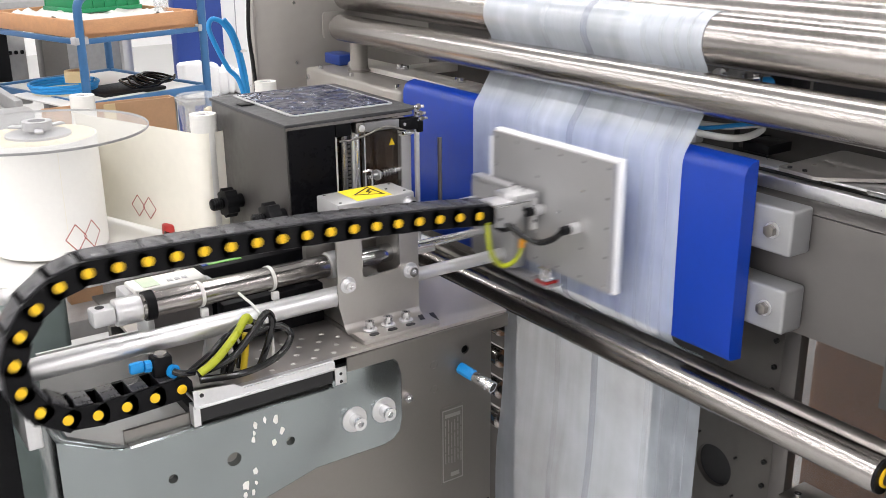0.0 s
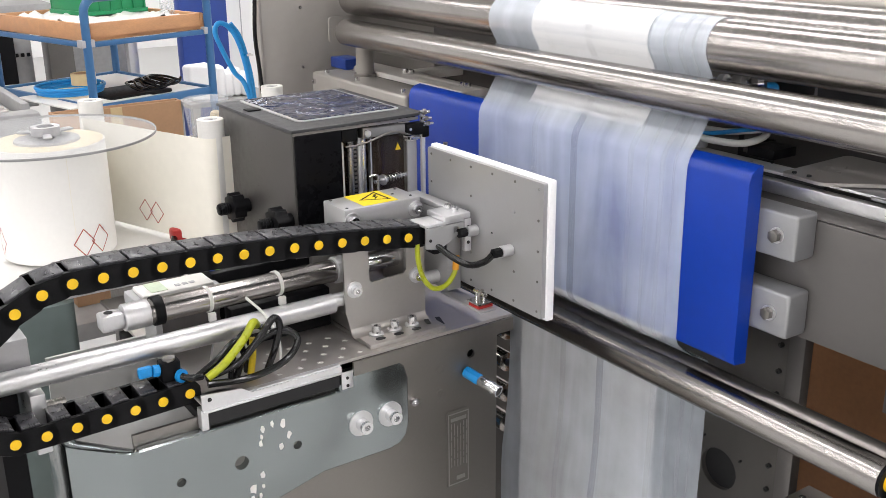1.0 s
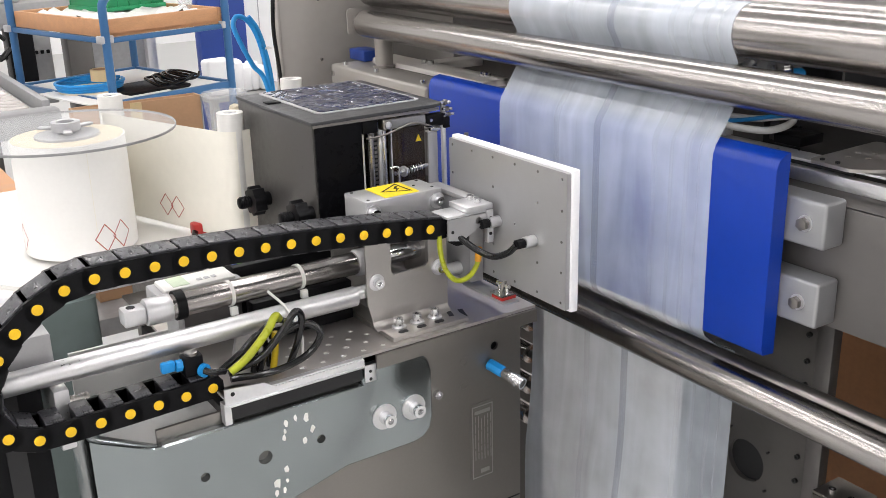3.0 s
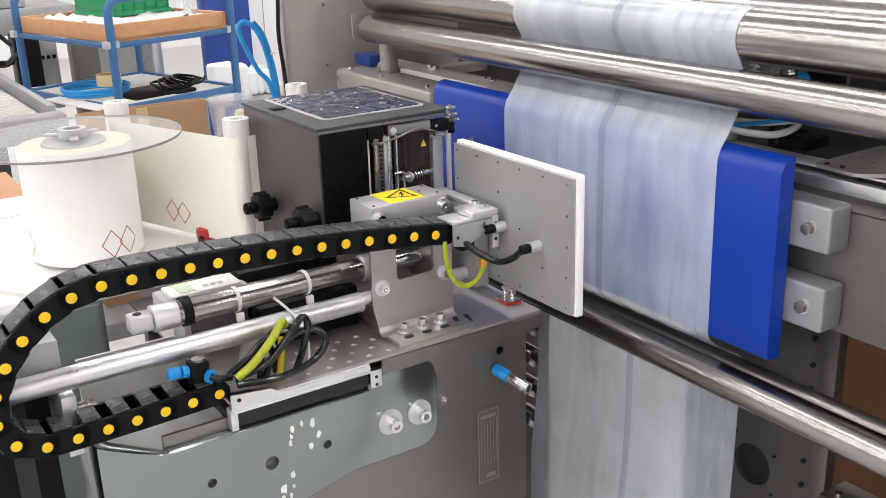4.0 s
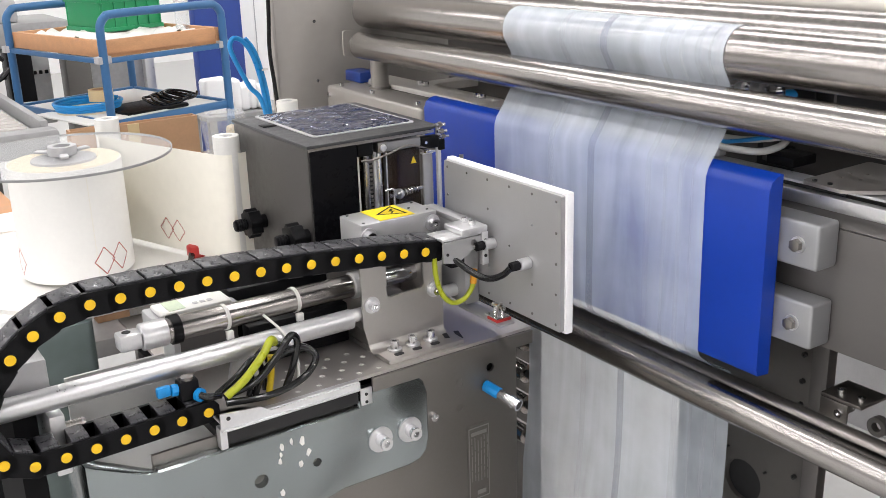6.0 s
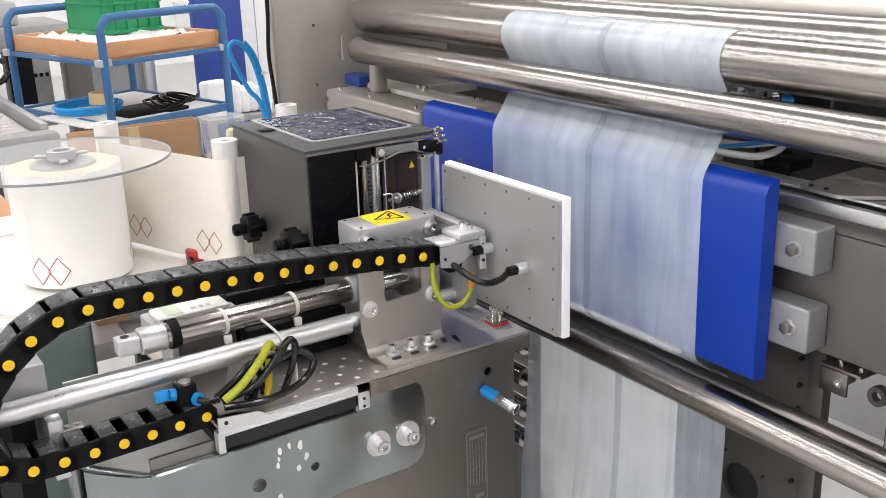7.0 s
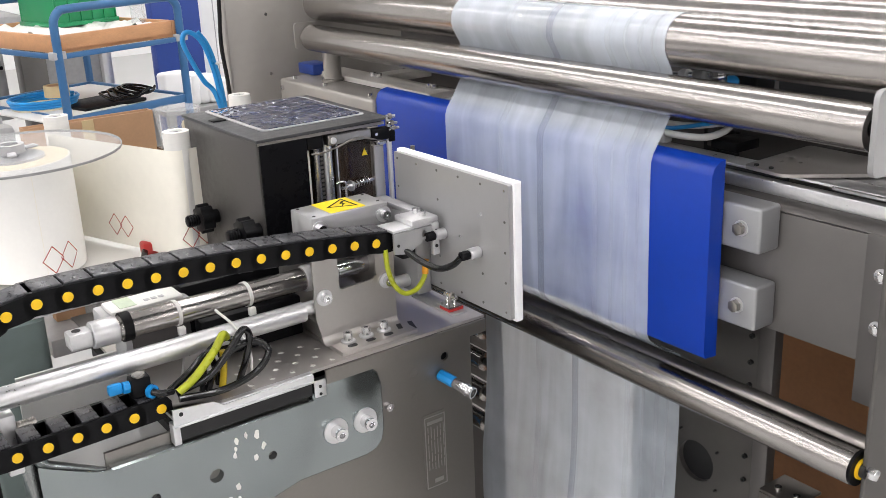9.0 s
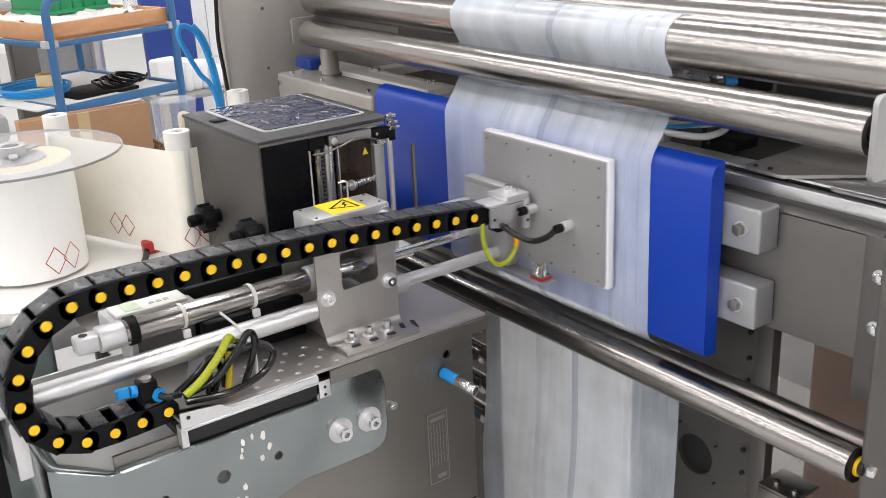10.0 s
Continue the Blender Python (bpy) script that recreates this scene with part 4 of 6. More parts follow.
def build_carriage():
    """The pushing carriage, drawn as it stands drawn back."""
    t = thing("applicator_carriage", (0.66, 1.0, 1.1), "aluminium label applicator pad on guide rods", "applicator")
    x = 0.712
    part("pad_plate", prism(rounded(0.843, 1.080, 1.093, 1.259, 0.002), "x", x, x + 0.006), ALU_MATT, t)
    part("foam_pad", boxed(x + 0.0062, x + 0.017, 0.840, 1.083, 1.090, 1.262, 0.0015), FOAM, t, "white foam pad")
    rnd = random.Random(2)
    for i in range(6):
        for k in range(5):
            if i in (0, 5) or k in (0, 4) or (i + k) % 2 == 0:
                yy, zz = 0.851 + 0.0442 * i, 1.101 + 0.0375 * k
                part("screw", rod((x - 0.0006, yy, zz), (x + 0.0004, yy, zz), 0.0017, 10), FRAME if (i + k) % 4 else CHROME, t)
    bm = rod((0.008, 1.03, 1.095), (0.535, 1.03, 1.095), 0.0125, 36, bevel=0.001)
    cyl(bm, (0.5345, 1.03, 1.098), (x - 0.022, 1.03, 1.098), 0.0085, 30)
    part("rod", bm, ALU, t, "smooth stepped guide rod")
    part("rod", rod((0.06, 1.092, 1.158), (x - 0.022, 1.092, 1.158), 0.0085, 30, bevel=0.001), ALU, t, "smooth guide rod")
    part("piston_rod", rod((0.52, 1.066, 1.123), (x - 0.022, 1.066, 1.123), 0.006, 24), CHROME, t)
    part("yoke", boxed(x - 0.022, x - 0.0005, 1.005, 1.10, 1.083, 1.19, 0.002), ALU_MATT, t)
    part("yoke_lip", boxed(x - 0.0225, x - 0.0060, 1.013, 1.098, 1.1905, 1.197, 0.001), ALU_MATT, t)
    # chain end bracket: top plate, cheek with a hole, clamp bar
    part("top_plate", boxed(0.637, 0.700, 0.975, 1.010, 1.186, 1.1895, 0.0006), ALU, t)
    part("clamp_bar", boxed(0.664, 0.703, 0.972, 1.012, 1.190, 1.197, 0.001), ALU, t)
    part("cheek", prism([(0.637, 1.1855), (0.637, 1.160), (0.657, 1.156), (0.684, 1.170), (0.694, 1.176), (0.694, 1.1855)], "y", 0.973, 0.976, [(0.682, 1.1775, 0.0045)]), ALU_MATT, t)
    part("strap", boxed(0.6945, 0.704, 0.972, 0.979, 1.146, 1.189, 0.001), ALU, t)
    for z in (1.178, 1.158):
        cap_screw(t, (0.699, 0.972, z), (0, -1, 0), 0.0022, 0.0008, 0, DARK)
    cap_screw(t, (0.643, 0.973, 1.170), (0, -1, 0), 0.002, 0.0008, 0, DARK)
    for yy in (0.984, 1.0):
        cap_screw(t, (0.688, yy, 1.1972), (0, 0, 1), 0.0042, 0.006)
    # cable glands and cables
    for yy, zz in ((0.901, 1.165), (0.972, 1.172)):
        g = part("gland", rod((x - 0.016, yy, zz), (x - 0.0003, yy, zz), 0.0072, 20, bevel=0.001), ALU, t)
        part("gland_nut", rod((x - 0.028, yy, zz), (x - 0.0162, yy, zz), 0.0062, 8, bevel=0.001), BLACK, g)
    part("cable", hose([(0.640, 0.982, 1.168), (0.655, 0.975, 1.160), (0.668, 0.962, 1.147), (0.678, 0.94, 1.141), (0.684, 0.918, 1.150), (0.686, 0.901, 1.165)], 0.0042), CABLE, t)
    part("plug", boxed(0.652, 0.672, 0.979, 1.0, 1.148, 1.160, 0.002), BLACK, t)
    part("earth_wire", hose([(0.631, 0.985, 1.165), (0.633, 0.985, 1.140), (0.641, 0.985, 1.116), (0.656, 0.985, 1.101), (0.674, 0.985, 1.102), (0.686, 0.985, 1.114), (0.689, 0.985, 1.124)], 0.0033), EARTH, t)
    part("wire_sleeve", rod((0.6885, 0.985, 1.120), (0.690, 0.985, 1.138), 0.0042, 12), SLEEVE, t)
    # toggle clamp under the pad
    c = part("toggle_base", boxed(x - 0.022, x - 0.0003, 0.937, 0.958, 1.080, 1.0835), RED, t, "red clamp base")
    part("toggle_plate", boxed(x - 0.024, x - 0.004, 0.935, 0.960, 1.0855, 1.087), CHROME, c)
    for yy in (0.940, 0.955):
        part("toggle_screw", rod((x - 0.012, yy, 1.0834), (x - 0.012, yy, 1.100), 0.0022, 12), CHROME, c)
    part("toggle_bar", rod((x - 0.012, 0.936, 1.097), (x - 0.012, 0.959, 1.097), 0.003, 12), CHROME, c)
    part("toggle_hook", tube(bmesh.new(), [(x - 0.020, 0.941, 1.0875), (x - 0.022, 0.937, 1.096), (x - 0.018, 0.938, 1.104), (x - 0.010, 0.944, 1.101)], 0.0016, 8, 6), STEEL, c)
    part("lower_plate", boxed(x - 0.0235, x - 0.0004, 0.930, 1.02, 1.0765, 1.0795, 0.0006), ALU_MATT, t)
    return t


# ---------------------------------------------------------------- energy chain
LINKS, PITCH = 28, 0.03065


def chain_line(s):
    """The loop of the pins for the push s: lower run, leaning half turn, bowed upper run; the lower run is as long as the chain allows."""
    low_x, low_z, top_x, top_z = 0.329, 1.0505, 0.618 + s, 1.176
    r, cz = 0.0785, 1.1255
    lean = 0.45 - 0.33 * min(1.0, s / 0.13)

    def line(cx):
        xa, xb = cx - lean * r, cx + lean * r
        n = 24
        pts = [(low_x + (xa - low_x) * k / n, low_z + (cz - r - low_z) * math.sin(0.5 * math.pi * k / n)) for k in range(n)]
        for k in range(41):
            a = math.pi * k / 40
            pts.append((cx - r * math.sin(a) * (1 - 0.12 * lean) - lean * r * math.cos(a), cz - r * math.cos(a)))
        pts += [(xb + (top_x - xb) * k / n, cz + r + (top_z - cz - r) * (k / n) ** 2) for k in range(1, n + 1)]
        return pts
    lo, hi = -0.1, 0.32
    for _ in range(40):
        mid = (lo + hi) / 2
        p = line(mid)
        if sum(math.dist(a, b) for a, b in zip(p, p[1:])) > (LINKS - 1) * PITCH:
            lo = mid
        else:
            hi = mid
    return line(mid)


CHAIN_LINES = {}


def chain_point(a, s):
    s = round(s, 5)
    if s not in CHAIN_LINES:
        CHAIN_LINES[s] = chain_line(s)
    p, _ = along(CHAIN_LINES[s], a)
    return p.x, p.y


def chain_pose(i, s):
    x0, z0 = chain_point(i * PITCH, s)
    x1, z1 = chain_point((i + 1) * PITCH, s)
    turn = math.degrees(math.atan2(z1 - z0, -(x1 - x0)))
    return x0, z0, turn


def build_chain():
    t = thing("energy_chain", (0.345, 1.0, 1.051), "black plastic energy chain with yellow pins, looped", "cable chain")
    links = []
    w0, w1, h = -0.016, 0.026, 0.0125
    bm = bmesh.new()
    # side plates with stepped outline, lids on both sides; the link runs along -x
    for y0, y1, grow in ((w0, w0 + 0.005, 0.0), (w1 - 0.005, w1, 0.0)):
        out = [(0.0125, -0.006), (0.0125, 0.006), (0.008, h), (-PITCH + 0.009, h), (-PITCH + 0.003, h - 0.002), (-PITCH - 0.004, 0.006), (-PITCH - 0.004, -0.006), (-PITCH + 0.003, -h + 0.002), (-PITCH + 0.009, -h), (0.008, -h)]
        piece = prism(out, "y", y0, y1)
        me = bpy.data.meshes.new("tmp")
        piece.to_mesh(me)
        piece.free()
        bm.from_mesh(me)
        bpy.data.meshes.remove(me)
    box(bm, -0.0222, -0.0085, w0 + 0.0045, w1 - 0.0045, -0.011, 0.011)
    body_me = None
    for i in range(LINKS):
        x, z, turn = chain_pose(i, 0.117)
        if i == 0:
            link = part("chain_link", bm, LINK, None)
            link.parent = t
            body_me = link.data
            lid_bm = boxed(-0.0275, 0.001, w0 + 0.0035, w1 - 0.0035, -h - 0.0022, -h + 0.001, 0.001)
            lid = part("lid", lid_bm, LINK_TOP, None)
            inner = part("lid", boxed(-0.0225, -0.004, w0 + 0.0035, w1 - 0.0035, h - 0.001, h + 0.0022, 0.001), LINK_TOP, None)
            cap = part("yellow_pin", rod((0, w0 + 0.001, 0), (0, w0 - 0.0012, 0), 0.0056, 24, bevel=0.0006), YELLOW, None, "round yellow pin")
            rim = part("pin_rim", ring(bmesh.new(), (0, w0, 0), (0, -1, 0), 0.0058, 0.0068, 0.0004, 24), BLACK, None)
            kids = [lid, inner, cap, rim]
            for k in kids:
                k.parent = link
        else:
            link = new("chain_link", body_me)
            link.parent = t
            for k in kids:
                q = new(k.name.split(".")[0], k.data)
                q.parent = link
        links.append(link)
    return t, links


# ---------------------------------------------------------------- label printer and dispenser
def build_printer():
    t = thing("label_printer", (0.66, 1.27, 1.08), "dark grey label printer with an open print mechanism", "printer")
    part("housing", boxed(0.55, 0.622, 1.151, 1.392, 1.08, 1.284, 0.003), HOUSING, t)
    part("rear_housing", boxed(0.6225, 0.750, 1.30, 1.392, 1.08, 1.284, 0.003), HOUSING, t)
    part("front_panel", boxed(0.5525, 0.6205, 1.1475, 1.1508, 1.085, 1.281, 0.001), GLOSS, t, "black front panel")
    part("lid", soften(prism([(0.549, 1.1485), (0.744, 1.1530), (0.755, 1.162), (0.757, 1.394), (0.549, 1.394)], "z", 1.2845, 1.2885), 0.0008, lambda v: v.z > 1.288), HOUSING_LID, t)
    part("lid_edge", boxed(0.551, 0.742, 1.1486, 1.1500, 1.2805, 1.2843), STEEL, t, "bright metal edge under the lid")
    w = part("window_frame", prism(rounded(0.580, 0.740, 1.190, 1.388, 0.010), "z", 1.2887, 1.2900), GREY_PLASTIC, t)
    part("window", prism(rounded(0.5855, 0.7345, 1.1955, 1.3825, 0.006), "z", 1.2902, 1.2910), WINDOW, w, "dark window full of reflections")
    part("lid_latch", boxed(0.558, 0.578, 1.300, 1.318, 1.2886, 1.2905, 0.0006), BLACK, t)
    part("back_wall", boxed(0.6225, 0.750, 1.292, 1.2995, 1.08, 1.284), BROWN, t)
    part("right_wall", boxed(0.738, 0.750, 1.215, 1.2915, 1.10, 1.284), BROWN, t)
    part("top_bar", boxed(0.623, 0.748, 1.164, 1.19, 1.276, 1.284, 0.001), BLACK, t)
    part("left_hinge", boxed(0.624, 0.648, 1.152, 1.163, 1.262, 1.2795, 0.002), BLACK, t)
    part("head_cover", boxed(0.6675, 0.7230, 1.152, 1.163, 1.2635, 1.2765, 0.002), HEAD, t)
    sq = part("head_plate", boxed(0.653, 0.667, 1.148, 1.162, 1.264, 1.2785, 0.001), STEEL, t)
    part("head_knob", rod((0.660, 1.1478, 1.271), (0.660, 1.145, 1.271), 0.0048, 20, bevel=0.0006), ALU, sq)
    catch = part("corner_catch", boxed(0.7235, 0.752, 1.150, 1.163, 1.258, 1.275, 0.002), BLACK, t)
    part("catch_screw", rod((0.729, 1.1498, 1.268), (0.729, 1.148, 1.268), 0.0022, 12), CHROME, catch)
    for x, y, r, m in ((0.626, 1.158, 0.0022, PALE_EDGE), (0.6405, 1.163, 0.0052, ROLLER), (0.6565, 1.166, 0.0030, ALU), (0.6630, 1.166, 0.0035, CHROME), (0.694, 1.225, 0.006, CHROME), (0.712, 1.240, 0.012, BROWN), (0.730, 1.250, 0.007, STEEL)):
        part("shaft", rod((x, y, 1.10), (x, y, 1.272), r, 20), m, t)
    part("rack", boxed(0.6475, 0.6525, 1.166, 1.171, 1.10, 1.262), DARK, t)
    for k in range(20):
        part("rack_tooth", boxed(0.6478, 0.6522, 1.1635, 1.1658, 1.135 + 0.006 * k, 1.138 + 0.006 * k), STEEL, t)
    part("smoked_cover", boxed(0.6790, 0.7330, 1.1730, 1.1755, 1.12, 1.262, 0.001), SMOKED, t, "brown smoked plastic cover")
    part("cover_edge", boxed(0.6765, 0.6786, 1.170, 1.177, 1.12, 1.262), ALU, t)
    part("tear_wire", hose([(0.628, 1.150, 1.257), (0.645, 1.149, 1.257), (0.668, 1.149, 1.261), (0.700, 1.150, 1.268), (0.724, 1.151, 1.262), (0.745, 1.152, 1.256)], 0.0014), STEEL, t)
    part("tension_shaft", rod((0.675, 1.158, 1.200), (0.738, 1.172, 1.200), 0.0030, 14), CHROME, t)
    coil = [(0.694 + 0.0011 * i, 1.162 + 0.0003 * i + 0.005 * math.cos(i * 1.3), 1.200 + 0.005 * math.sin(i * 1.3)) for i in range(30)]
    part("spring", tube(bmesh.new(), coil, 0.0010, 6, 3), CHROME, t)
    part("tension_disc", rod((0.6885, 1.1605, 1.2), (0.6915, 1.1612, 1.2), 0.0075, 24), ALU, t)
    part("hook", tube(bmesh.new(), [(0.664, 1.154, 1.210), (0.676, 1.152, 1.210), (0.6768, 1.152, 1.198), (0.676, 1.152, 1.184), (0.668, 1.152, 1.180)], 0.0016, 8, 6), CHROME, t)
    part("yellow_mark", prism([(0.718, 1.236), (0.727, 1.236), (0.7225, 1.246)], "y", 1.1720, 1.1728), SIGN_YELLOW, t)
    part("peel_post", rod((0.756, 1.160, 1.09), (0.756, 1.160, 1.2860), 0.0038, 18), ALU, t)
    part("peel_plate", boxed(0.7345, 0.7505, 1.1665, 1.1700, 1.10, 1.247, 0.001), ALU_MATT, t)
    part("peel_edge", boxed(0.7335, 0.7515, 1.1655, 1.1720, 1.2472, 1.2500, 0.0006), WHITE_PLASTIC, t, "white peeling edge")
    peel = part("peel_block", boxed(0.7535, 0.764, 1.154, 1.166, 1.252, 1.268, 0.002), BLACK, t)
    for dx, z, r in ((0.0, 1.2895, 0.0042), (0.003, 1.2800, 0.0036), (0.006, 1.2725, 0.0032)):
        part("peel_screw", rod((0.7475 + dx, 1.153, z), (0.7620 + dx, 1.151, z - 0.001), r * 0.6, 12), CHROME, peel)
        part("peel_nut", rod((0.752 + dx, 1.1526, z - 0.0004), (0.7565 + dx, 1.1520, z - 0.0006), r, 6), STEEL, peel)
    part("silver_tab", boxed(0.734, 0.752, 1.158, 1.1645, 1.250, 1.2545, 0.001), CHROME, t)
    part("thin_post", rod((0.805, 1.175, 1.10), (0.805, 1.175, 1.235), 0.0032, 14), STEEL, t)
    for y, z in ((1.303, 1.155), (1.165, 1.166)):
        lobes = [(y + (0.0195 + 0.0017 * math.cos(8 * q)) * math.cos(q + 0.5), z + (0.0195 + 0.0017 * math.cos(8 * q)) * math.sin(q + 0.5)) for q in (2 * math.pi * j / 60 for j in range(60))]
        k = part("knob", soften(prism(lobes, "x", 0.521, 0.538), 0.003, lambda v: v.x < 0.5211), BLACK, t, "black plastic star knob")
        part("knob_neck", rod((0.5495, y, z), (0.5382, y, z), 0.010, 20), BLACK, k)
        part("knob_stub", rod((0.5208, y, z), (0.503, y, z), 0.0078, 24, bevel=0.0015), GLOSS, k)
        for j in range(4):
            part("stub_rib", ring(bmesh.new(), (0.506 + 0.0036 * j, y, z), (1, 0, 0), 0.0077, 0.0088, 0.0016, 24), BLACK, k)
    t = thing("dispenser_base", (0.45, 1.4, 0), "white dispenser base plate on a steel stand", "base")
    part("plate", boxed(0.12, 0.4495, 1.33, 1.78, 1.062, 1.074, 0.002), WHITE_PLASTIC, t)
    part("printer_plate", boxed(0.45, 0.80, 1.18, 1.78, 1.062, 1.0795, 0.002), WHITE_PLASTIC, t)
    part("under_box", boxed(0.45, 0.78, 1.235, 1.72, 0.2, 1.06, 0.004), DARK_FRAME, t)
    part("leg_box", boxed(0.46, 0.77, 1.25, 1.70, 0.0, 0.2), DARK, t)
    t = thing("red_plug", (0.487, 1.426, 1.074), "small red plug on a black lead", "plug")
    part("cap", boxed(0.474, 0.498, 1.418, 1.440, 1.080, 1.100, 0.004), RED, t)
    part("lead", hose([(0.478, 1.425, 1.088), (0.465, 1.40, 1.082), (0.44, 1.36, 1.078), (0.40, 1.33, 1.077)], 0.005), CABLE, t)


ROLL, ROLL_R, ROLL_Z0, ROLL_Z1 = (0.325, 1.478), 0.0785, 1.086, 1.247
TUBE_A, TUBE_B, TUBE_R = (0.431, 1.627), (0.527, 1.367), 0.019


def logo(bm, put, w=0.030, h=0.026, line=0.0014):
    """Two crossed diamond outlines; put maps (u, v) to a place."""
    for c in (-w * 0.26, w * 0.26):
        a, b = w * 0.30, h * 0.5
        for (u0, v0), (u1, v1) in (((c - a, 0), (c, b)), ((c, b), (c + a, 0)), ((c + a, 0), (c, -b)), ((c, -b), (c - a, 0))):
            d = Vector((u1 - u0, v1 - v0)).normalized()
            n = Vector((-d.y, d.x)) * line / 2
            steps = 5
            for k in range(steps):
                p, q = k / steps, (k + 1) / steps
                pts = [(u0 + (u1 - u0) * p, v0 + (v1 - v0) * p), (u0 + (u1 - u0) * q, v0 + (v1 - v0) * q)]
                bm.faces.new([bm.verts.new(put(*w2)) for w2 in ((pts[0][0] + n.x, pts[0][1] + n.y), (pts[1][0] + n.x, pts[1][1] + n.y), (pts[1][0] - n.x, pts[1][1] - n.y), (pts[0][0] - n.x, pts[0][1] - n.y))])
    return bm


def build_roll():
    """The label roll turns on its hub; it is keyed about its own axis."""
    cx, cy = ROLL
    t = thing("label_roll", (cx, cy, ROLL_Z0), "large white label roll with red diamond marks", "label roll")
    bm = ring(bmesh.new(), (cx, cy, ROLL_Z0), (0, 0, 1), 0.045, ROLL_R, ROLL_Z1 - ROLL_Z0, 72)
    part("paper", bm, PAPER, t)
    part("core_face", ring(bmesh.new(), (cx, cy, ROLL_Z1 + 0.0003), (0, 0, 1), 0.0452, ROLL_R - 0.002, 0.0006, 64), CREAM, t, "cream coloured end face")
    for k in range(3):
        a0 = radians(-69) + k * 2 * math.pi / 3
        put = lambda u, v, a0=a0: (cx + (ROLL_R + 0.0004) * math.cos(a0 + u / ROLL_R), cy + (ROLL_R + 0.0004) * math.sin(a0 + u / ROLL_R), ROLL_Z0 + 0.026 + v)
        part("red_mark", logo(bmesh.new(), put, 0.052, 0.040), RED_INK, t, "red printed diamonds")
        b0 = a0 - 0.32
        bm = bmesh.new()
        q = [bm.verts.new((cx + (ROLL_R + 0.0003) * math.cos(b0 + da), cy + (ROLL_R + 0.0003) * math.sin(b0 + da), z)) for da, z in ((0, ROLL_Z0), (0.012, ROLL_Z0), (0.012, ROLL_Z1), (0, ROLL_Z1))]
        bm.faces.new(q)
        part("label_gap", bm, WEB, t)
    d = thing("roll_stand", (cx, cy, 1.075), "roll hub between a white base disc and a clear top disc", "roll holder")
    part("base_disc", ring(bmesh.new(), (cx + 0.01, cy - 0.005, 1.0745), (0, 0, 1), 0.0, 0.168, 0.006, 80), WHITE_PLASTIC, d)
    part("hub", ring(bmesh.new(), (cx, cy, 1.081), (0, 0, 1), 0.012, 0.0445, ROLL_Z1 - 1.081 + 0.004, 40), GREY_PLASTIC, d)
    part("top_disc", ring(bmesh.new(), (cx, cy, 1.253), (0, 0, 1), 0.013, 0.150, 0.003, 96), CLEAR, d, "clear plastic disc")
    part("disc_edge", ring(bmesh.new(), (cx, cy, 1.2529), (0, 0, 1), 0.1502, 0.1514, 0.0034, 96), FAR_STEEL, d)
    part("lock_nut", ring(bmesh.new(), (cx, cy, 1.2565), (0, 0, 1), 0.012, 0.020, 0.012, 32), GREY_PLASTIC, d)
    for a in (20, 140, 260):
        part("nut_wing", boxed(cx + 0.02, cx + 0.042, cy - 0.006, cy + 0.006, 1.2568, 1.2608, 0.002, 2, Matrix.Translation((cx, cy, 0)) @ pose(0, 0, 0, 0, 0, a) @ Matrix.Translation((-cx, -cy, 0))), GREY_PLASTIC, d)
    g = None
    for (x, y), top in ((TUBE_A, 1.272), (TUBE_B, 1.272), ((0.752, 1.64), 1.26)):
        g = thing("guide_tube", (x, y, 1.074), "white plastic web guide tube, hollow top", "guide tube", "web guides")
        part("tube", ring(bmesh.new(), (x, y, 1.0745), (0, 0, 1), TUBE_R * 0.55, TUBE_R, top - 1.0745, 40), WHITE_PLASTIC, g)
        part("bearing", ring(bmesh.new(), (x, y, top - 0.004), (0, 0, 1), 0.004, TUBE_R * 0.54, 0.003, 24), GREY_PLASTIC, g)
    return t


def web_line():
    """The way of the label web in x and y: off the roll, round tube A, to tube B and into the printer."""
    r = TUBE_R + 0.0008
    pts = [(ROLL[0] + ROLL_R * math.cos(a), ROLL[1] + ROLL_R * math.sin(a)) for a in (0.1, 0.35, 0.6)]
    ab = Vector((TUBE_B[0] - TUBE_A[0], TUBE_B[1] - TUBE_A[1])).normalized()
    n = Vector((ab.y, -ab.x))
    if n.y > 0:
        n = -n
    a_out = Vector(TUBE_A) + n * r
    b_in = Vector(TUBE_B) + n * r
    pts += [tuple(a_out)] + [tuple(a_out.lerp(b_in, k / 12)) for k in range(1, 13)]
    a0 = math.atan2(n.y, n.x)
    pts += [(TUBE_B[0] + r * math.cos(a0 + radians(d)), TUBE_B[1] + r * math.sin(a0 + radians(d))) for d in range(10, 61, 10)]
    return pts + [(0.556, 1.355)]


def along(line, a):
    """Point and heading at length a along a line of 2D points."""
    for p, q in zip(line, line[1:]):
        d = Vector(q) - Vector(p)
        if a <= d.length or q is line[-1]:
            return Vector(p) + d.normalized() * a, d.normalized()
        a -= d.length
    return Vector(line[-1]), Vector((1, 0))


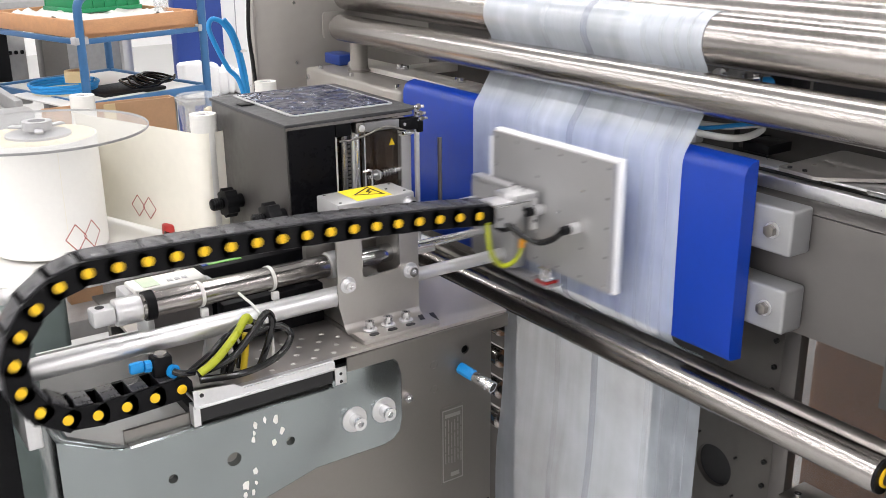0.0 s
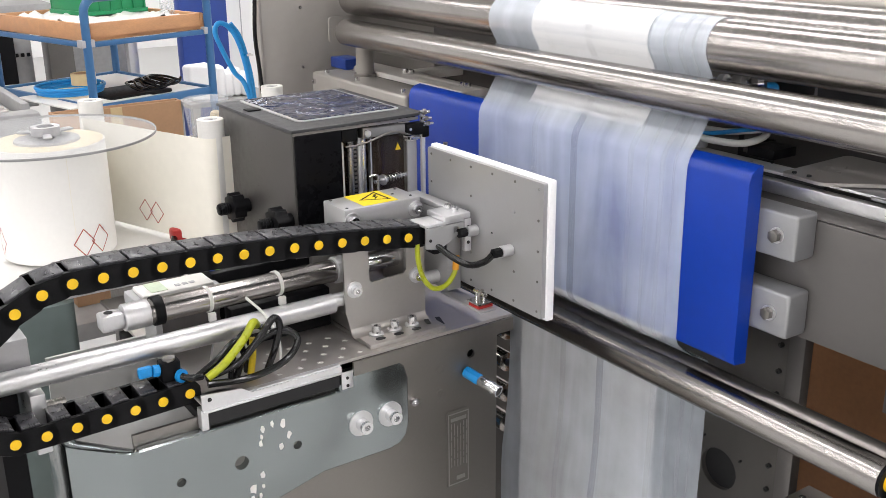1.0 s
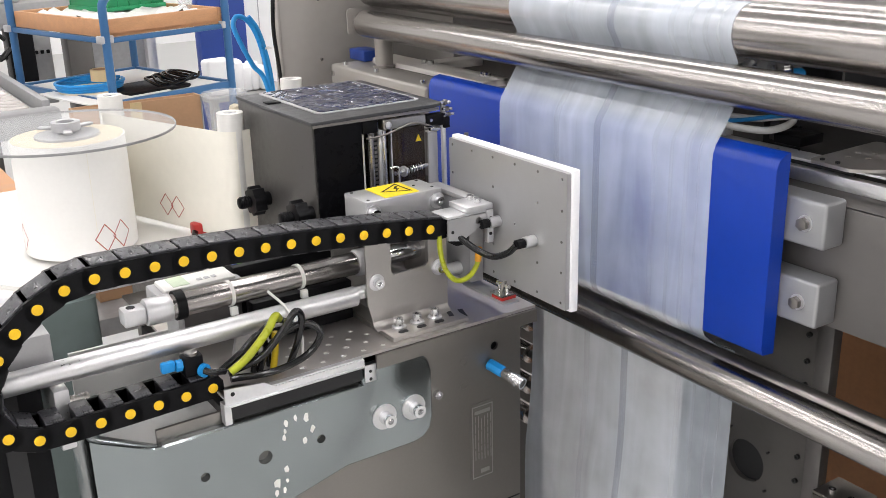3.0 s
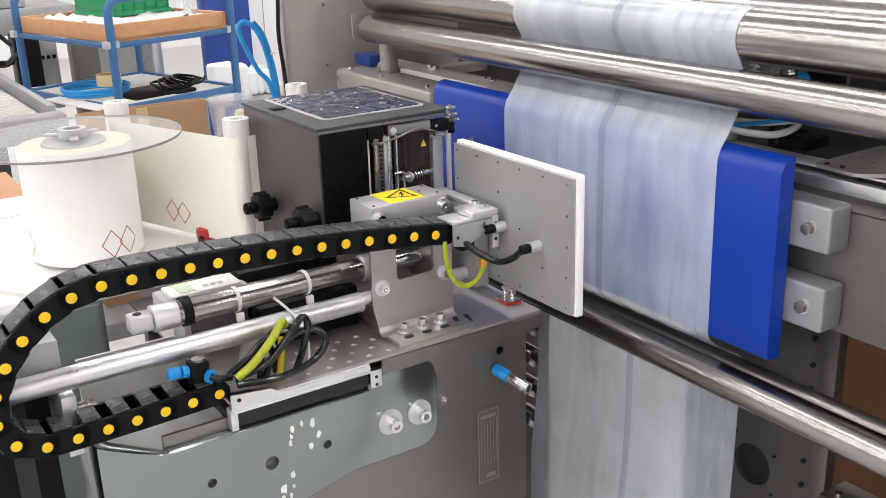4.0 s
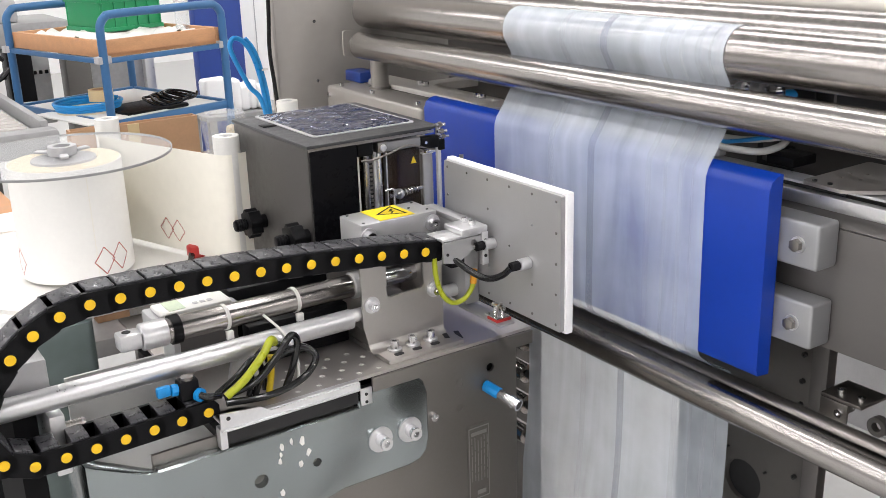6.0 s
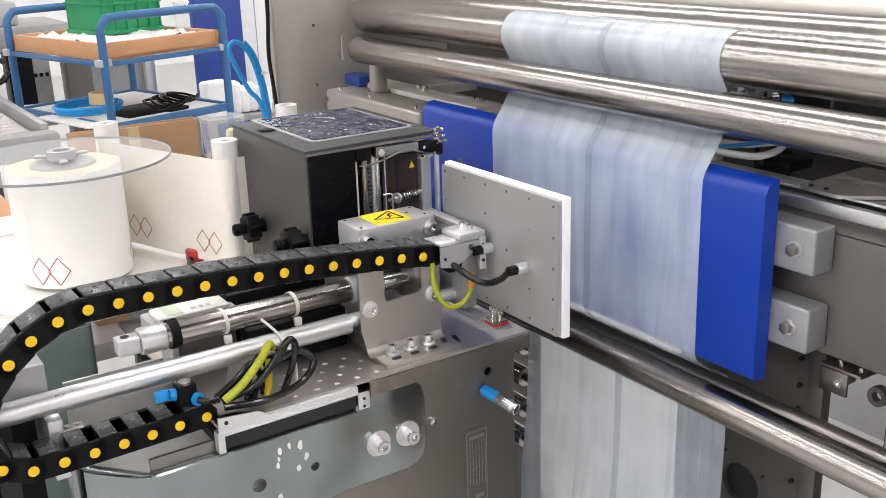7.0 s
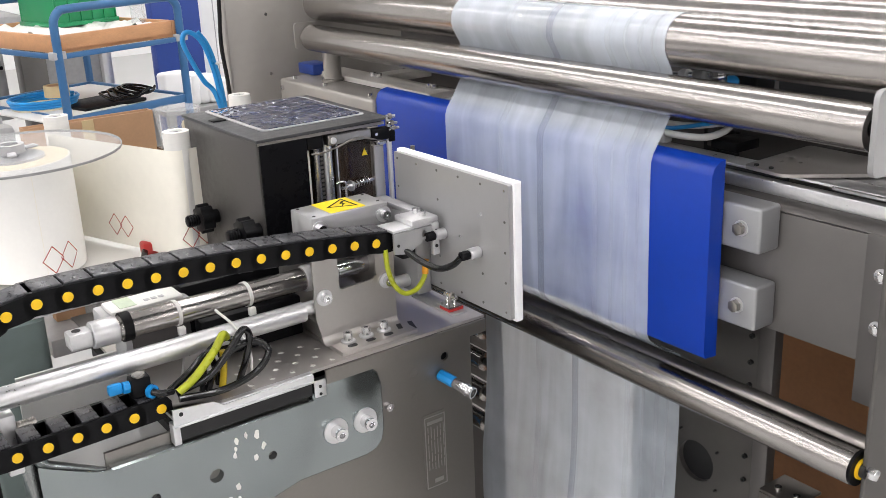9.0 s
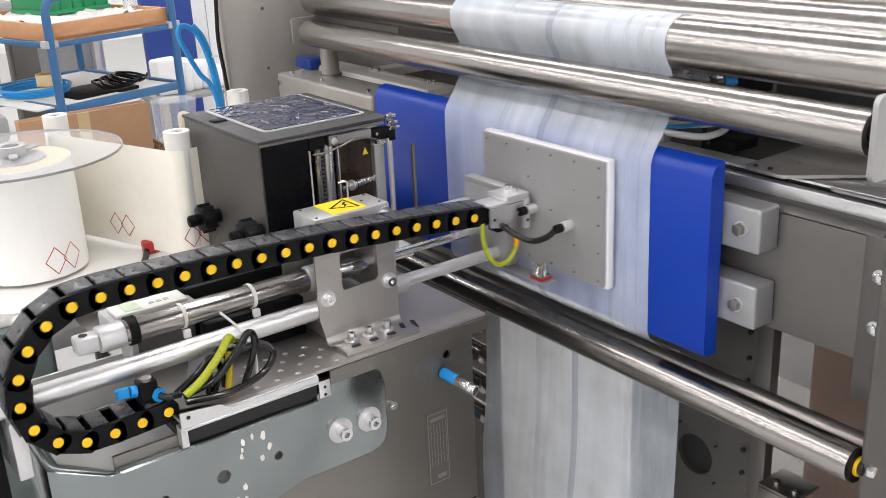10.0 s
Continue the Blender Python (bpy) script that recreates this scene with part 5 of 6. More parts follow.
def build_web():
    t = thing("label_web", (0.45, 1.5, 1.09), "cream label web running round the guide tubes", "label web")
    line = web_line()
    bm = bmesh.new()
    rows = []
    for i, p in enumerate(line):
        a, b = Vector(line[max(i - 1, 0)]), Vector(line[min(i + 1, len(line) - 1)])
        d = (b - a).normalized()
        n = Vector((d.y, -d.x)) * 0.0006
        rows.append([bm.verts.new((x, y, z)) for x, y, z in ((p[0], p[1], 1.087), (p[0], p[1], 1.247), (p[0] - n.x, p[1] - n.y, 1.247), (p[0] - n.x, p[1] - n.y, 1.087))])
    for a, b in zip(rows, rows[1:]):
        for k in range(4):
            bm.faces.new((a[k], a[(k + 1) % 4], b[(k + 1) % 4], b[k]))
    part("web", bm, WEB, t)
    marks = []
    for k in range(2):
        m = part("red_mark", logo(bmesh.new(), lambda u, v: (u, 0, v), 0.05, 0.034), RED_INK, None, "red printed diamonds")
        m.parent = t
        marks.append(m)
    return t, marks


def build_left_corner():
    t = thing("stand_column", (0.2, 1.3, 0), "green-grey painted column under the dispenser", "column")
    part("column", prism(rounded(0.195, 0.296, 1.31, 1.50, 0.012, 8), "z", 0.0, 1.0615), PILLAR, t)
    part("rear_column", boxed(0.12, 0.1945, 1.36, 1.50, 0.0, 1.0615, 0.008), PILLAR, t)
    t = thing("profile_post", (0.12, 1.09, 0), "black slotted profile post with an aluminium cap", "post")
    part("post", boxed(0.095, 0.165, 1.05, 1.125, 0.0, 1.10, 0.003), BLACK, t)
    part("cap_plate", boxed(0.08, 0.182, 1.045, 1.14, 1.1002, 1.134, 0.002), ALU_MATT, t)
    part("groove", boxed(0.12, 0.14, 1.0485, 1.0498, 0.4, 1.09), DARK, t)
    part("cap_screw", rod((0.14, 1.08, 1.1342), (0.14, 1.08, 1.150), 0.008, 12), CHROME, t)
    t = thing("clamp_bar", (0.2, 1.04, 1.008), "aluminium clamp bar with a threaded screw", "clamp")
    part("bar", boxed(0.171, 0.187, 1.02, 1.12, 1.0085, 1.078, 0.002), ALU, t)
    part("screw", rod((0.1875, 1.03, 1.057), (0.208, 1.03, 1.057), 0.0066, 16), STEEL, t)
    for k in range(6):
        part("thread", ring(bmesh.new(), (0.189 + 0.0032 * k, 1.03, 1.057), (1, 0, 0), 0.0064, 0.0076, 0.0016, 18), STEEL, t)
    t = thing("inner_tray", (0.28, 1.06, 0.9), "brushed steel tray inside the bent plate", "tray")
    part("bottom", prism([(0.344, 0.985), (0.266, 0.985), (0.216, 1.045), (0.216, 1.144), (0.344, 1.144)], "z", 0.997, 1.001), LINER, t)
    part("back", boxed(0.216, 0.42, 1.145, 1.149, 0.997, 1.062), LINER, t)
    part("side_angle", boxed(0.335, 0.343, 1.10, 1.145, 1.0455, 1.10, 0.001), ALU, t)


def build_fixed_cables():
    t = thing("cable_bundle", (0.41, 1.0, 1.05), "black cables and a green-yellow earth wire leaving the chain", "cables")
    y = 0.99
    part("earth_wire", hose([(0.352, 0.987, 1.062), (0.372, 0.985, 1.075), (0.398, 0.987, 1.098), (0.412, 0.992, 1.112), (0.42, 1.0, 1.105)], 0.0048), EARTH, t)
    part("yellow_wire", hose([(0.408, 1.0, 1.045), (0.412, 1.0, 1.066), (0.414, 1.0, 1.09)], 0.0042), EARTH_YELLOW, t)
    part("cable", hose([(0.350, 0.99, 1.06), (0.39, 0.985, 1.072), (0.416, 0.98, 1.100), (0.432, 0.98, 1.117), (0.441, 0.984, 1.105), (0.436, 0.99, 1.075), (0.428, 0.998, 1.046)], 0.0042), CABLE, t)
    part("cable", hose([(0.350, 0.983, 1.056), (0.40, 0.978, 1.053), (0.44, 0.974, 1.064), (0.459, 0.976, 1.084), (0.448, 0.984, 1.097), (0.425, 0.992, 1.092), (0.402, 1.0, 1.07), (0.392, 1.003, 1.046)], 0.0042), CABLE, t)
    part("cable", hose([(0.345, 0.998, 1.062), (0.37, 1.0, 1.075), (0.395, 1.004, 1.09), (0.405, 1.008, 1.07), (0.408, 1.01, 1.046)], 0.004), CABLE, t)
    part("cable", hose([(0.385, 1.004, 1.046), (0.392, 1.006, 1.075), (0.400, 1.006, 1.092), (0.42, 1.004, 1.102), (0.44, 1.0, 1.09)], 0.0036), CABLE, t)
    part("clear_tube", hose([(0.43, 1.05, 1.12), (0.44, 1.02, 1.105), (0.446, 1.0, 1.08), (0.446, 1.0, 1.046)], 0.0017), WHITE_PLASTIC, t)
    t = thing("flow_valve", (0.32, 1.0, 1.07), "black and blue pneumatic flow valve", "valve")
    part("body", boxed(0.303, 0.325, 0.992, 1.010, 1.066, 1.090, 0.003), BLACK, t)
    part("elbow", rod((0.314, 1.0, 1.0895), (0.314, 1.0, 1.0925), 0.007, 16), STEEL, t)
    part("nut", rod((0.3025, 1.0, 1.080), (0.295, 1.0, 1.081), 0.007, 8, bevel=0.001), BLUE_PNEU, t)
    part("lever", boxed(0.279, 0.2948, 0.996, 1.004, 1.0755, 1.0885, 0.003), BLUE_PNEU, t)
    part("collet", ring(bmesh.new(), (0.322, 0.9915, 1.072), (0.4, -1, 0), 0.0042, 0.0075, 0.005, 24), BLUE_PNEU, t)
    part("hose", hose([(0.323, 0.988, 1.072), (0.330, 0.982, 1.070), (0.345, 0.986, 1.066)], 0.004), CABLE, t)


# ---------------------------------------------------------------- behind: trolley and workshop
def build_trolley():
    ox, oy = 1.135, 4.2
    m = Matrix.Translation((ox, oy, 0)) @ pose(0, 0, 0, 0, 0, 15.5)
    w, d = 0.58, 0.74

    def place(bm):
        bmesh.ops.transform(bm, matrix=m, verts=bm.verts)
        return bm
    t = thing("trolley", (ox, oy, 0), "blue tube trolley with wooden trays", "trolley")
    part("tray", place(boxed(0.02, w - 0.02, 0, d, 1.055, 1.07)), WOOD, t)
    for a in ((0.02, w - 0.02, 0.0, 0.022), (0.02, w - 0.02, d - 0.022, d), (0.0, 0.0195, 0, d), (w - 0.0195, w, 0, d)):
        part("tray_edge", place(boxed(*a, 1.055, 1.125, 0.003)), WOOD, t)
    part("shelf", place(boxed(0.0, w, 0, d, 0.77, 0.79, 0.004)), WHITE_PLASTIC, t)
    for a in ((0, w, -0.02, 0.0), (0, w, d, d + 0.02), (-0.02, 0, 0, d), (w, w + 0.02, 0, d)):
        part("shelf_rail", place(boxed(*a, 0.765, 0.80, 0.004)), CART_BLUE, t)
        part("tray_rail", place(boxed(*a, 1.033, 1.0545, 0.004)), CART_BLUE, t)
    for x, y in ((-0.01, -0.015), (w + 0.01, -0.015), (-0.01, d + 0.015), (w + 0.01, d + 0.015)):
        part("leg", place(rod((x, y, 0.12), (x, y, 1.165), 0.0175, 20)), CART_BLUE, t)
        part("castor", place(rod((x - 0.015, y, 0.06), (x + 0.015, y, 0.06), 0.06, 24)), BLACK, t)
        part("corner_clip", place(boxed(x - 0.03, x + 0.03, y - 0.012, y + 0.026, 1.035, 1.065, 0.003)), GREY_PLASTIC, t)
    for y in (-0.015, d + 0.015):
        part("handle", place(hose([(-0.01, y, 1.16), (-0.006, y, 1.19), (0.018, y, 1.218), (0.06, y, 1.227), (0.3, y, 1.228), (w - 0.06, y, 1.227), (w - 0.018, y, 1.218), (w + 0.006, y, 1.19), (w + 0.01, y, 1.16)], 0.0175, 16)), CART_BLUE, t)
    t = thing("crate", (1.3, 4.8, 1.045), "green plastic stacking crate on the trolley", "crate")
    x0, x1, y0, y1, z0, z1 = 0.205, 0.505, 0.32, 0.615, 1.121, 1.305
    for a in ((x0, x1, y0, y0 + 0.012), (x0, x1, y1 - 0.012, y1), (x0, x0 + 0.012, y0 + 0.0125, y1 - 0.0125), (x1 - 0.012, x1, y0 + 0.0125, y1 - 0.0125)):
        part("side", place(boxed(*a, z0, z1, 0.003)), CRATE, t)
    part("bottom", place(boxed(x0 + 0.013, x1 - 0.013, y0 + 0.013, y1 - 0.013, z0, z0 + 0.015)), CRATE, t)
    for z, h in ((z0, 0.018), (z0 + 0.125, 0.012), (z1 - 0.022, 0.022)):
        part("rib", place(boxed(x0 - 0.006, x1 + 0.006, y0 - 0.008, y0 - 0.0004, z, z + h, 0.002)), CRATE, t)
        part("rib", place(boxed(x0 - 0.008, x0 - 0.0004, y0, y1, z, z + h, 0.002)), CRATE, t)
    for k in range(6):
        u = x0 + 0.004 + k * (x1 - x0 - 0.014) / 5
        part("rib", place(boxed(u, u + 0.006, y0 - 0.006, y0 - 0.0004, z0 + 0.0185, z1 - 0.0225)), CRATE, t)
    t = thing("plastic_sheet", (1.3, 4.7, 1.045), "crumpled clear plastic sheet under the crate", "plastic sheet")
    bm = bmesh.new()
    n = 24
    g = [[bm.verts.new((0.03 + 0.52 * i / n, 0.03 + 0.66 * k / n, 1.103 + 0.045 * abs(noise.noise((i * 0.33, k * 0.33, 1))) + 0.02 * abs(noise.noise((i * 0.9, k * 0.9, 5))))) for i in range(n + 1)] for k in range(n + 1)]
    for k in range(n):
        for i in range(n):
            bm.faces.new((g[k][i], g[k][i + 1], g[k + 1][i + 1], g[k + 1][i]))
    part("sheet", place(bm), WHITE_PLASTIC, t)
    t = thing("hose_coil", (1.1, 4.3, 0.79), "coiled blue hose on the lower shelf", "hose coil")
    for k in range(4):
        part("coil", place(hose([(0.03 + (0.128 + 0.006 * k) * math.cos(a) + 0.06, 0.33 + (0.125 + 0.004 * k) * math.sin(a), 0.80 + 0.012 * k) for a in np.linspace(0, 6.1, 16)], 0.007, 8, 4)), HOSE_BLUE if k else CREAM, t)
    t = thing("tape_roll", (1.25, 4.3, 0.84), "roll of tan packing tape", "tape roll")
    part("tape", place(ring(bmesh.new(), (0.105, 0.24, 0.848), (0, 0, 1), 0.038, 0.052, 0.048, 32)), TAPE, t)
    part("inner_core", place(ring(bmesh.new(), (0.105, 0.24, 0.848), (0, 0, 1), 0.0, 0.0375, 0.046, 32)), CARD, t)
    t = thing("cable_pile", (1.4, 4.3, 0.79), "pile of black cables on the lower shelf", "cable pile")
    part("mat", place(boxed(0.11, 0.42, 0.05, 0.30, 0.7905, 0.808, 0.008)), BLACK, t)
    rnd = random.Random(7)
    for k in range(5):
        cx = 0.33 + 0.025 * k
        part("cable", place(hose([(cx + 0.08 * math.cos(a) + 0.03 * rnd.random(), 0.14 + 0.07 * math.sin(a), 0.80 + 0.035 * abs(math.sin(a * 0.7)) + 0.004 * k) for a in np.linspace(0.2, 5.6, 9)], 0.006, 8, 4)), CABLE, t)
    t = thing("clear_beaker", (1.5, 4.5, 1.09), "clear plastic measuring beaker on the tray", "beaker")
    part("wall", place(ring(bmesh.new(), (0.535, 0.20, 1.088), (0, 0, 1), 0.030, 0.033, 0.15, 32)), CLEAR, t)
    part("rim", place(ring(bmesh.new(), (0.535, 0.20, 1.2382), (0, 0, 1), 0.029, 0.036, 0.006, 32)), WHITE_PLASTIC, t)
    t = thing("white_box", (1.06, 4.3, 0.79), "flat white cardboard on the lower shelf", "card")
    part("card", place(boxed(-0.10, 0.30, 0.02, 0.45, 0.7905, 0.797, 0.001)), WHITE_PLASTIC, t)


def build_workshop():
    t = thing("storage_panel", (2.1, 6.0, 0), "dark blue panel standing by the wall", "panel")
    part("panel", boxed(2.17, 2.47, 5.95, 6.05, 0, 1.25, 0.01), DRUM_BLUE, t)
    t = thing("white_cabinet", (2.9, 6.4, 0), "tall white cabinet by the wall", "cabinet")
    part("body", boxed(2.50, 3.6, 6.2, 6.9, 0, 2.0, 0.01), WALL, t)
    part("door_gap", boxed(2.66, 2.665, 6.195, 6.1995, 0.1, 1.9), GREY_PLASTIC, t)
    t = thing("carton", (1.0, 2.4, 0.8), "open brown cardboard carton behind the dispenser", "carton")
    for a in ((0.60, 0.935, 2.62, 2.625), (0.60, 0.935, 2.655, 2.66), (0.60, 0.605, 2.6255, 2.6545), (0.930, 0.935, 2.6255, 2.6545)):
        part("side", boxed(*a, 0.55, 1.072, 0.001), CARD, t)
    part("bottom", boxed(0.606, 0.929, 2.626, 2.654, 0.55, 0.556), CARD, t)
    part("tape_strip", boxed(0.745, 0.775, 2.6180, 2.6196, 0.70, 1.072), TAPE, t)
    part("table", boxed(0.55, 1.5, 2.5, 3.2, 0.50, 0.549, 0.004), FAR_STEEL, t)
    part("table_leg", boxed(0.7, 0.75, 2.6, 2.65, 0, 0.4995), FAR_STEEL, t)
    part("table_leg", boxed(1.35, 1.4, 2.6, 2.65, 0, 0.4995), FAR_STEEL, t)
    t = thing("plastic_bag", (0.98, 2.4, 1.05), "clear plastic bag with white foam parts", "bag")
    part("bag", rod((0.905, 2.36, 1.02), (0.905, 2.36, 1.118), 0.045, 24, 0.056), CLEAR_BAG, t)
    part("foam_part", boxed(0.915, 0.945, 2.345, 2.38, 1.025, 1.085, 0.012), CREAM, t)
    part("stand", boxed(0.86, 0.95, 2.31, 2.41, 0.0, 1.0195), BROWN, t)
    t = thing("foam_pile", (2.0, 5.1, 0.61), "white polystyrene packing pieces in a heap", "packing foam")
    rnd = random.Random(3)
    for k, (x, w, z) in enumerate(((1.845, 0.13, 0.795), (1.955, 0.06, 0.765), (2.00, 0.05, 0.78), (2.045, 0.055, 0.745), (2.095, 0.05, 0.76), (2.14, 0.07, 0.735))):
        y = 5.0 + 0.05 * rnd.random()
        lump = boxed(x, x + w, y, y + 0.10, 0.6105, z, 0.018, 3)
        for v in lump.verts:
            v.co.x += 0.010 * noise.noise(v.co * 23)
            v.co.z += 0.012 * noise.noise(v.co * 17 + Vector((3, 1, 0))) if v.co.z > 0.65 else 0.0
        part("piece", lump, FOAM, t)
    t = thing("packing_table", (2.05, 5.1, 0), "low grey table under the packing foam", "table")
    part("top", boxed(1.82, 2.32, 4.96, 5.3, 0.585, 0.61, 0.004), FAR_STEEL, t)
    for x in (1.84, 2.26):
        for y in (4.98, 5.24):
            part("leg", boxed(x, x + 0.04, y, y + 0.04, 0, 0.5845), FAR_STEEL, t)
    # far machines at the hall's other side
    t = thing("far_machine", (0.4, 6.2, 0), "grey machine frame far across the hall", "machine")
    part("body", boxed(0.2, 1.46, 6.0, 6.6, 0.93, 1.07, 0.01), FAR_STEEL, t)
    part("hood", boxed(0.3, 1.2, 6.05, 6.5, 1.0705, 1.2, 0.02), GREY_PLASTIC, t)
    part("side_panel", boxed(1.15, 1.26, 5.75, 5.79, 0.55, 0.98, 0.004), FAR_STEEL, t)
    part("control_box", boxed(1.02, 1.145, 5.6, 5.74, 0.70, 0.97, 0.006), BLACK, t)
    part("column", boxed(1.31, 1.44, 5.6, 5.74, 0.0, 0.9295, 0.006), DARK_FRAME, t)
    part("column", boxed(0.5, 0.62, 6.05, 6.2, 0.0, 0.9295, 0.006), DARK_FRAME, t)
    for k in range(3):
        part("grip", boxed(1.17 + 0.03 * k, 1.188 + 0.03 * k, 5.735, 5.7495, 0.82, 0.84, 0.004), BLACK, t)
    part("cable", hose([(1.0, 5.58, 0.93), (0.93, 5.55, 0.99), (0.86, 5.55, 0.95), (0.9, 5.55, 0.86), (1.0, 5.58, 0.84)], 0.012, 8), CABLE, t)
    part("cable", hose([(1.02, 5.58, 0.88), (0.95, 5.52, 0.84), (0.86, 5.5, 0.86)], 0.015, 8), CABLE, t)
    w = thing("wall_board", (1.9, 6.6, 0), "pale board with dark fittings behind the crate", "board")
    part("board", boxed(1.62, 2.1, 6.6, 6.65, 0, 1.4, 0.006), FAR_STEEL, w)
    part("post", boxed(1.98, 2.04, 6.4, 6.46, 0, 1.4, 0.004), ALU, w)
    t = thing("conveyor", (0.2, 3.4, 0), "grey roller conveyor behind the trolley", "conveyor")
    part("bed", boxed(-0.9, 0.80, 3.95, 5.1, 0.80, 0.83, 0.01), FAR_STEEL, t)
    for k in range(16):
        part("conveyor_roller", rod((-0.85, 4.0 + 0.07 * k, 0.843), (0.76, 4.0 + 0.07 * k, 0.843), 0.016, 12), STEEL, t)
    part("side_rail", boxed(0.80, 0.83, 3.95, 5.1, 0.79, 0.88, 0.005), FAR_STEEL, t)
    part("rail_slot", boxed(0.831, 0.834, 4.0, 5.05, 0.825, 0.84), DARK, t)
    part("front_beam", boxed(-0.9, 0.85, 3.86, 3.9495, 0.76, 0.86, 0.02), FAR_STEEL, t)
    for x in (-0.8, 0.6):
        part("leg", boxed(x, x + 0.06, 4.1, 4.16, 0, 0.7995), DARK_FRAME, t)
    t = thing("side_table", (-0.1, 2.3, 0), "low table with a brown carton and papers", "table")
    part("top", boxed(-0.4, 0.46, 2.2, 2.95, 0.86, 0.885, 0.003), WOOD, t)
    for x in (-0.3, 0.36):
        part("leg", boxed(x, x + 0.05, 2.3, 2.35, 0, 0.8595), DARK_FRAME, t)
    part("paper", boxed(0.30, 0.44, 2.45, 2.62, 0.8855, 0.893), PAPER, t)
    part("black_coil", ring(bmesh.new(), (0.25, 2.75, 0.8855), (0, 0, 1), 0.05, 0.12, 0.06, 32), BLACK, t)


# ---------------------------------------------------------------- a label on the film, in rigid strips
STRIPS, LABEL_H = 14, 0.154


def build_label():
    t = thing("applied_label", (0, 0, 0), "white blank label stuck on the film", "label")
    h = LABEL_H / STRIPS
    strips, me = [], None
    for i in range(STRIPS):
        if me is None:
            s = part("strip", boxed(-0.0015, -0.0009, 0.877, 1.098, 0, h), WHITE, None, smooth=0)
            me = s.data
        else:
            s = new("strip", me)
        s.parent = t
        strips.append(s)
    return t, strips


build_hall()
LIFT, GOODS = build_film_machine()
build_stand()
build_actuator()
CARRIAGE = build_carriage()
CHAIN, CHAIN_LINKS = build_chain()
build_printer()
LABEL_ROLL = build_roll()
WEB_THING, WEB_MARKS = build_web()
build_left_corner()
build_fixed_cables()
build_trolley()
build_workshop()
LABEL, LABEL_STRIPS = build_label()

# push of the carriage, metres from its rest
PUSH = [(0.0, 0.117), (0.1, 0.157), (0.2, 0.160), (0.43, 0.160), (0.5, 0.122), (0.6, 0.027), (0.67, 0.002), (0.7, 0.0), (9.22, 0.0), (9.3, 0.026), (9.4, 0.060), (9.5, 0.102), (9.6, 0.145), (9.67, 0.159), (9.7, 0.160), (9.93, 0.160), (10.0, 0.149)]
# web drawn into the printer, metres
FEED = [(0.0, 0.0), (5.9, 0.0), (6.2, 0.025), (6.8, 0.067), (7.0, 0.077), (7.2, 0.083), (7.4, 0.093), (7.6, 0.109), (8.0, 0.122), (8.2, 0.138), (8.5, 0.151), (8.7, 0.160), (10.0, 0.160)]
# the same web seen along the guide tubes, which swing as it is drawn
WEB_FEED = [(0.0, 0.0), (5.9, 0.0), (6.2, 0.030), (6.8, 0.088), (7.0, 0.095), (7.2, 0.107), (7.4, 0.118), (7.6, 0.125), (7.8, 0.130), (8.0, 0.143), (8.2, 0.150), (8.4, 0.155), (8.6, 0.160), (10.0, 0.160)]
# film drawn upward, metres
PULL = [(0.0, 0.0), (0.70, 0.0), (0.8, 0.043), (0.9, 0.118), (1.0, 0.212), (1.1, 0.312), (1.2, 0.385), (10.0, 0.385)]


# lift of the head behind the opening, and slide of the bale
LIFT_ROWS = [(0.0, 0.0), (4.6, 0.0), (5.0, 0.085), (5.3, 0.101), (5.6, 0.122), (6.2, 0.180), (6.8, 0.206), (7.6, 0.206), (8.0, 0.155), (8.4, 0.114), (8.8, 0.0), (10.0, 0.0)]
BALE_ROWS = [(0.0, -0.26), (0.3, -0.32), (0.6, -0.9), (0.8, -0.5), (1.0, 0.0), (5.0, 0.0), (5.6, -0.35), (6.6, -1.3), (7.8, -1.3), (8.5, -0.05), (8.9, 0.0), (9.3, -0.15), (9.8, -0.28), (10.0, -0.31)]


def value(rows, t):
    for (t0, a), (t1, b) in zip(rows, rows[1:]):
        if t <= t1:
            return a + (b - a) * (t - t0) / (t1 - t0)
    return rows[-1][1]


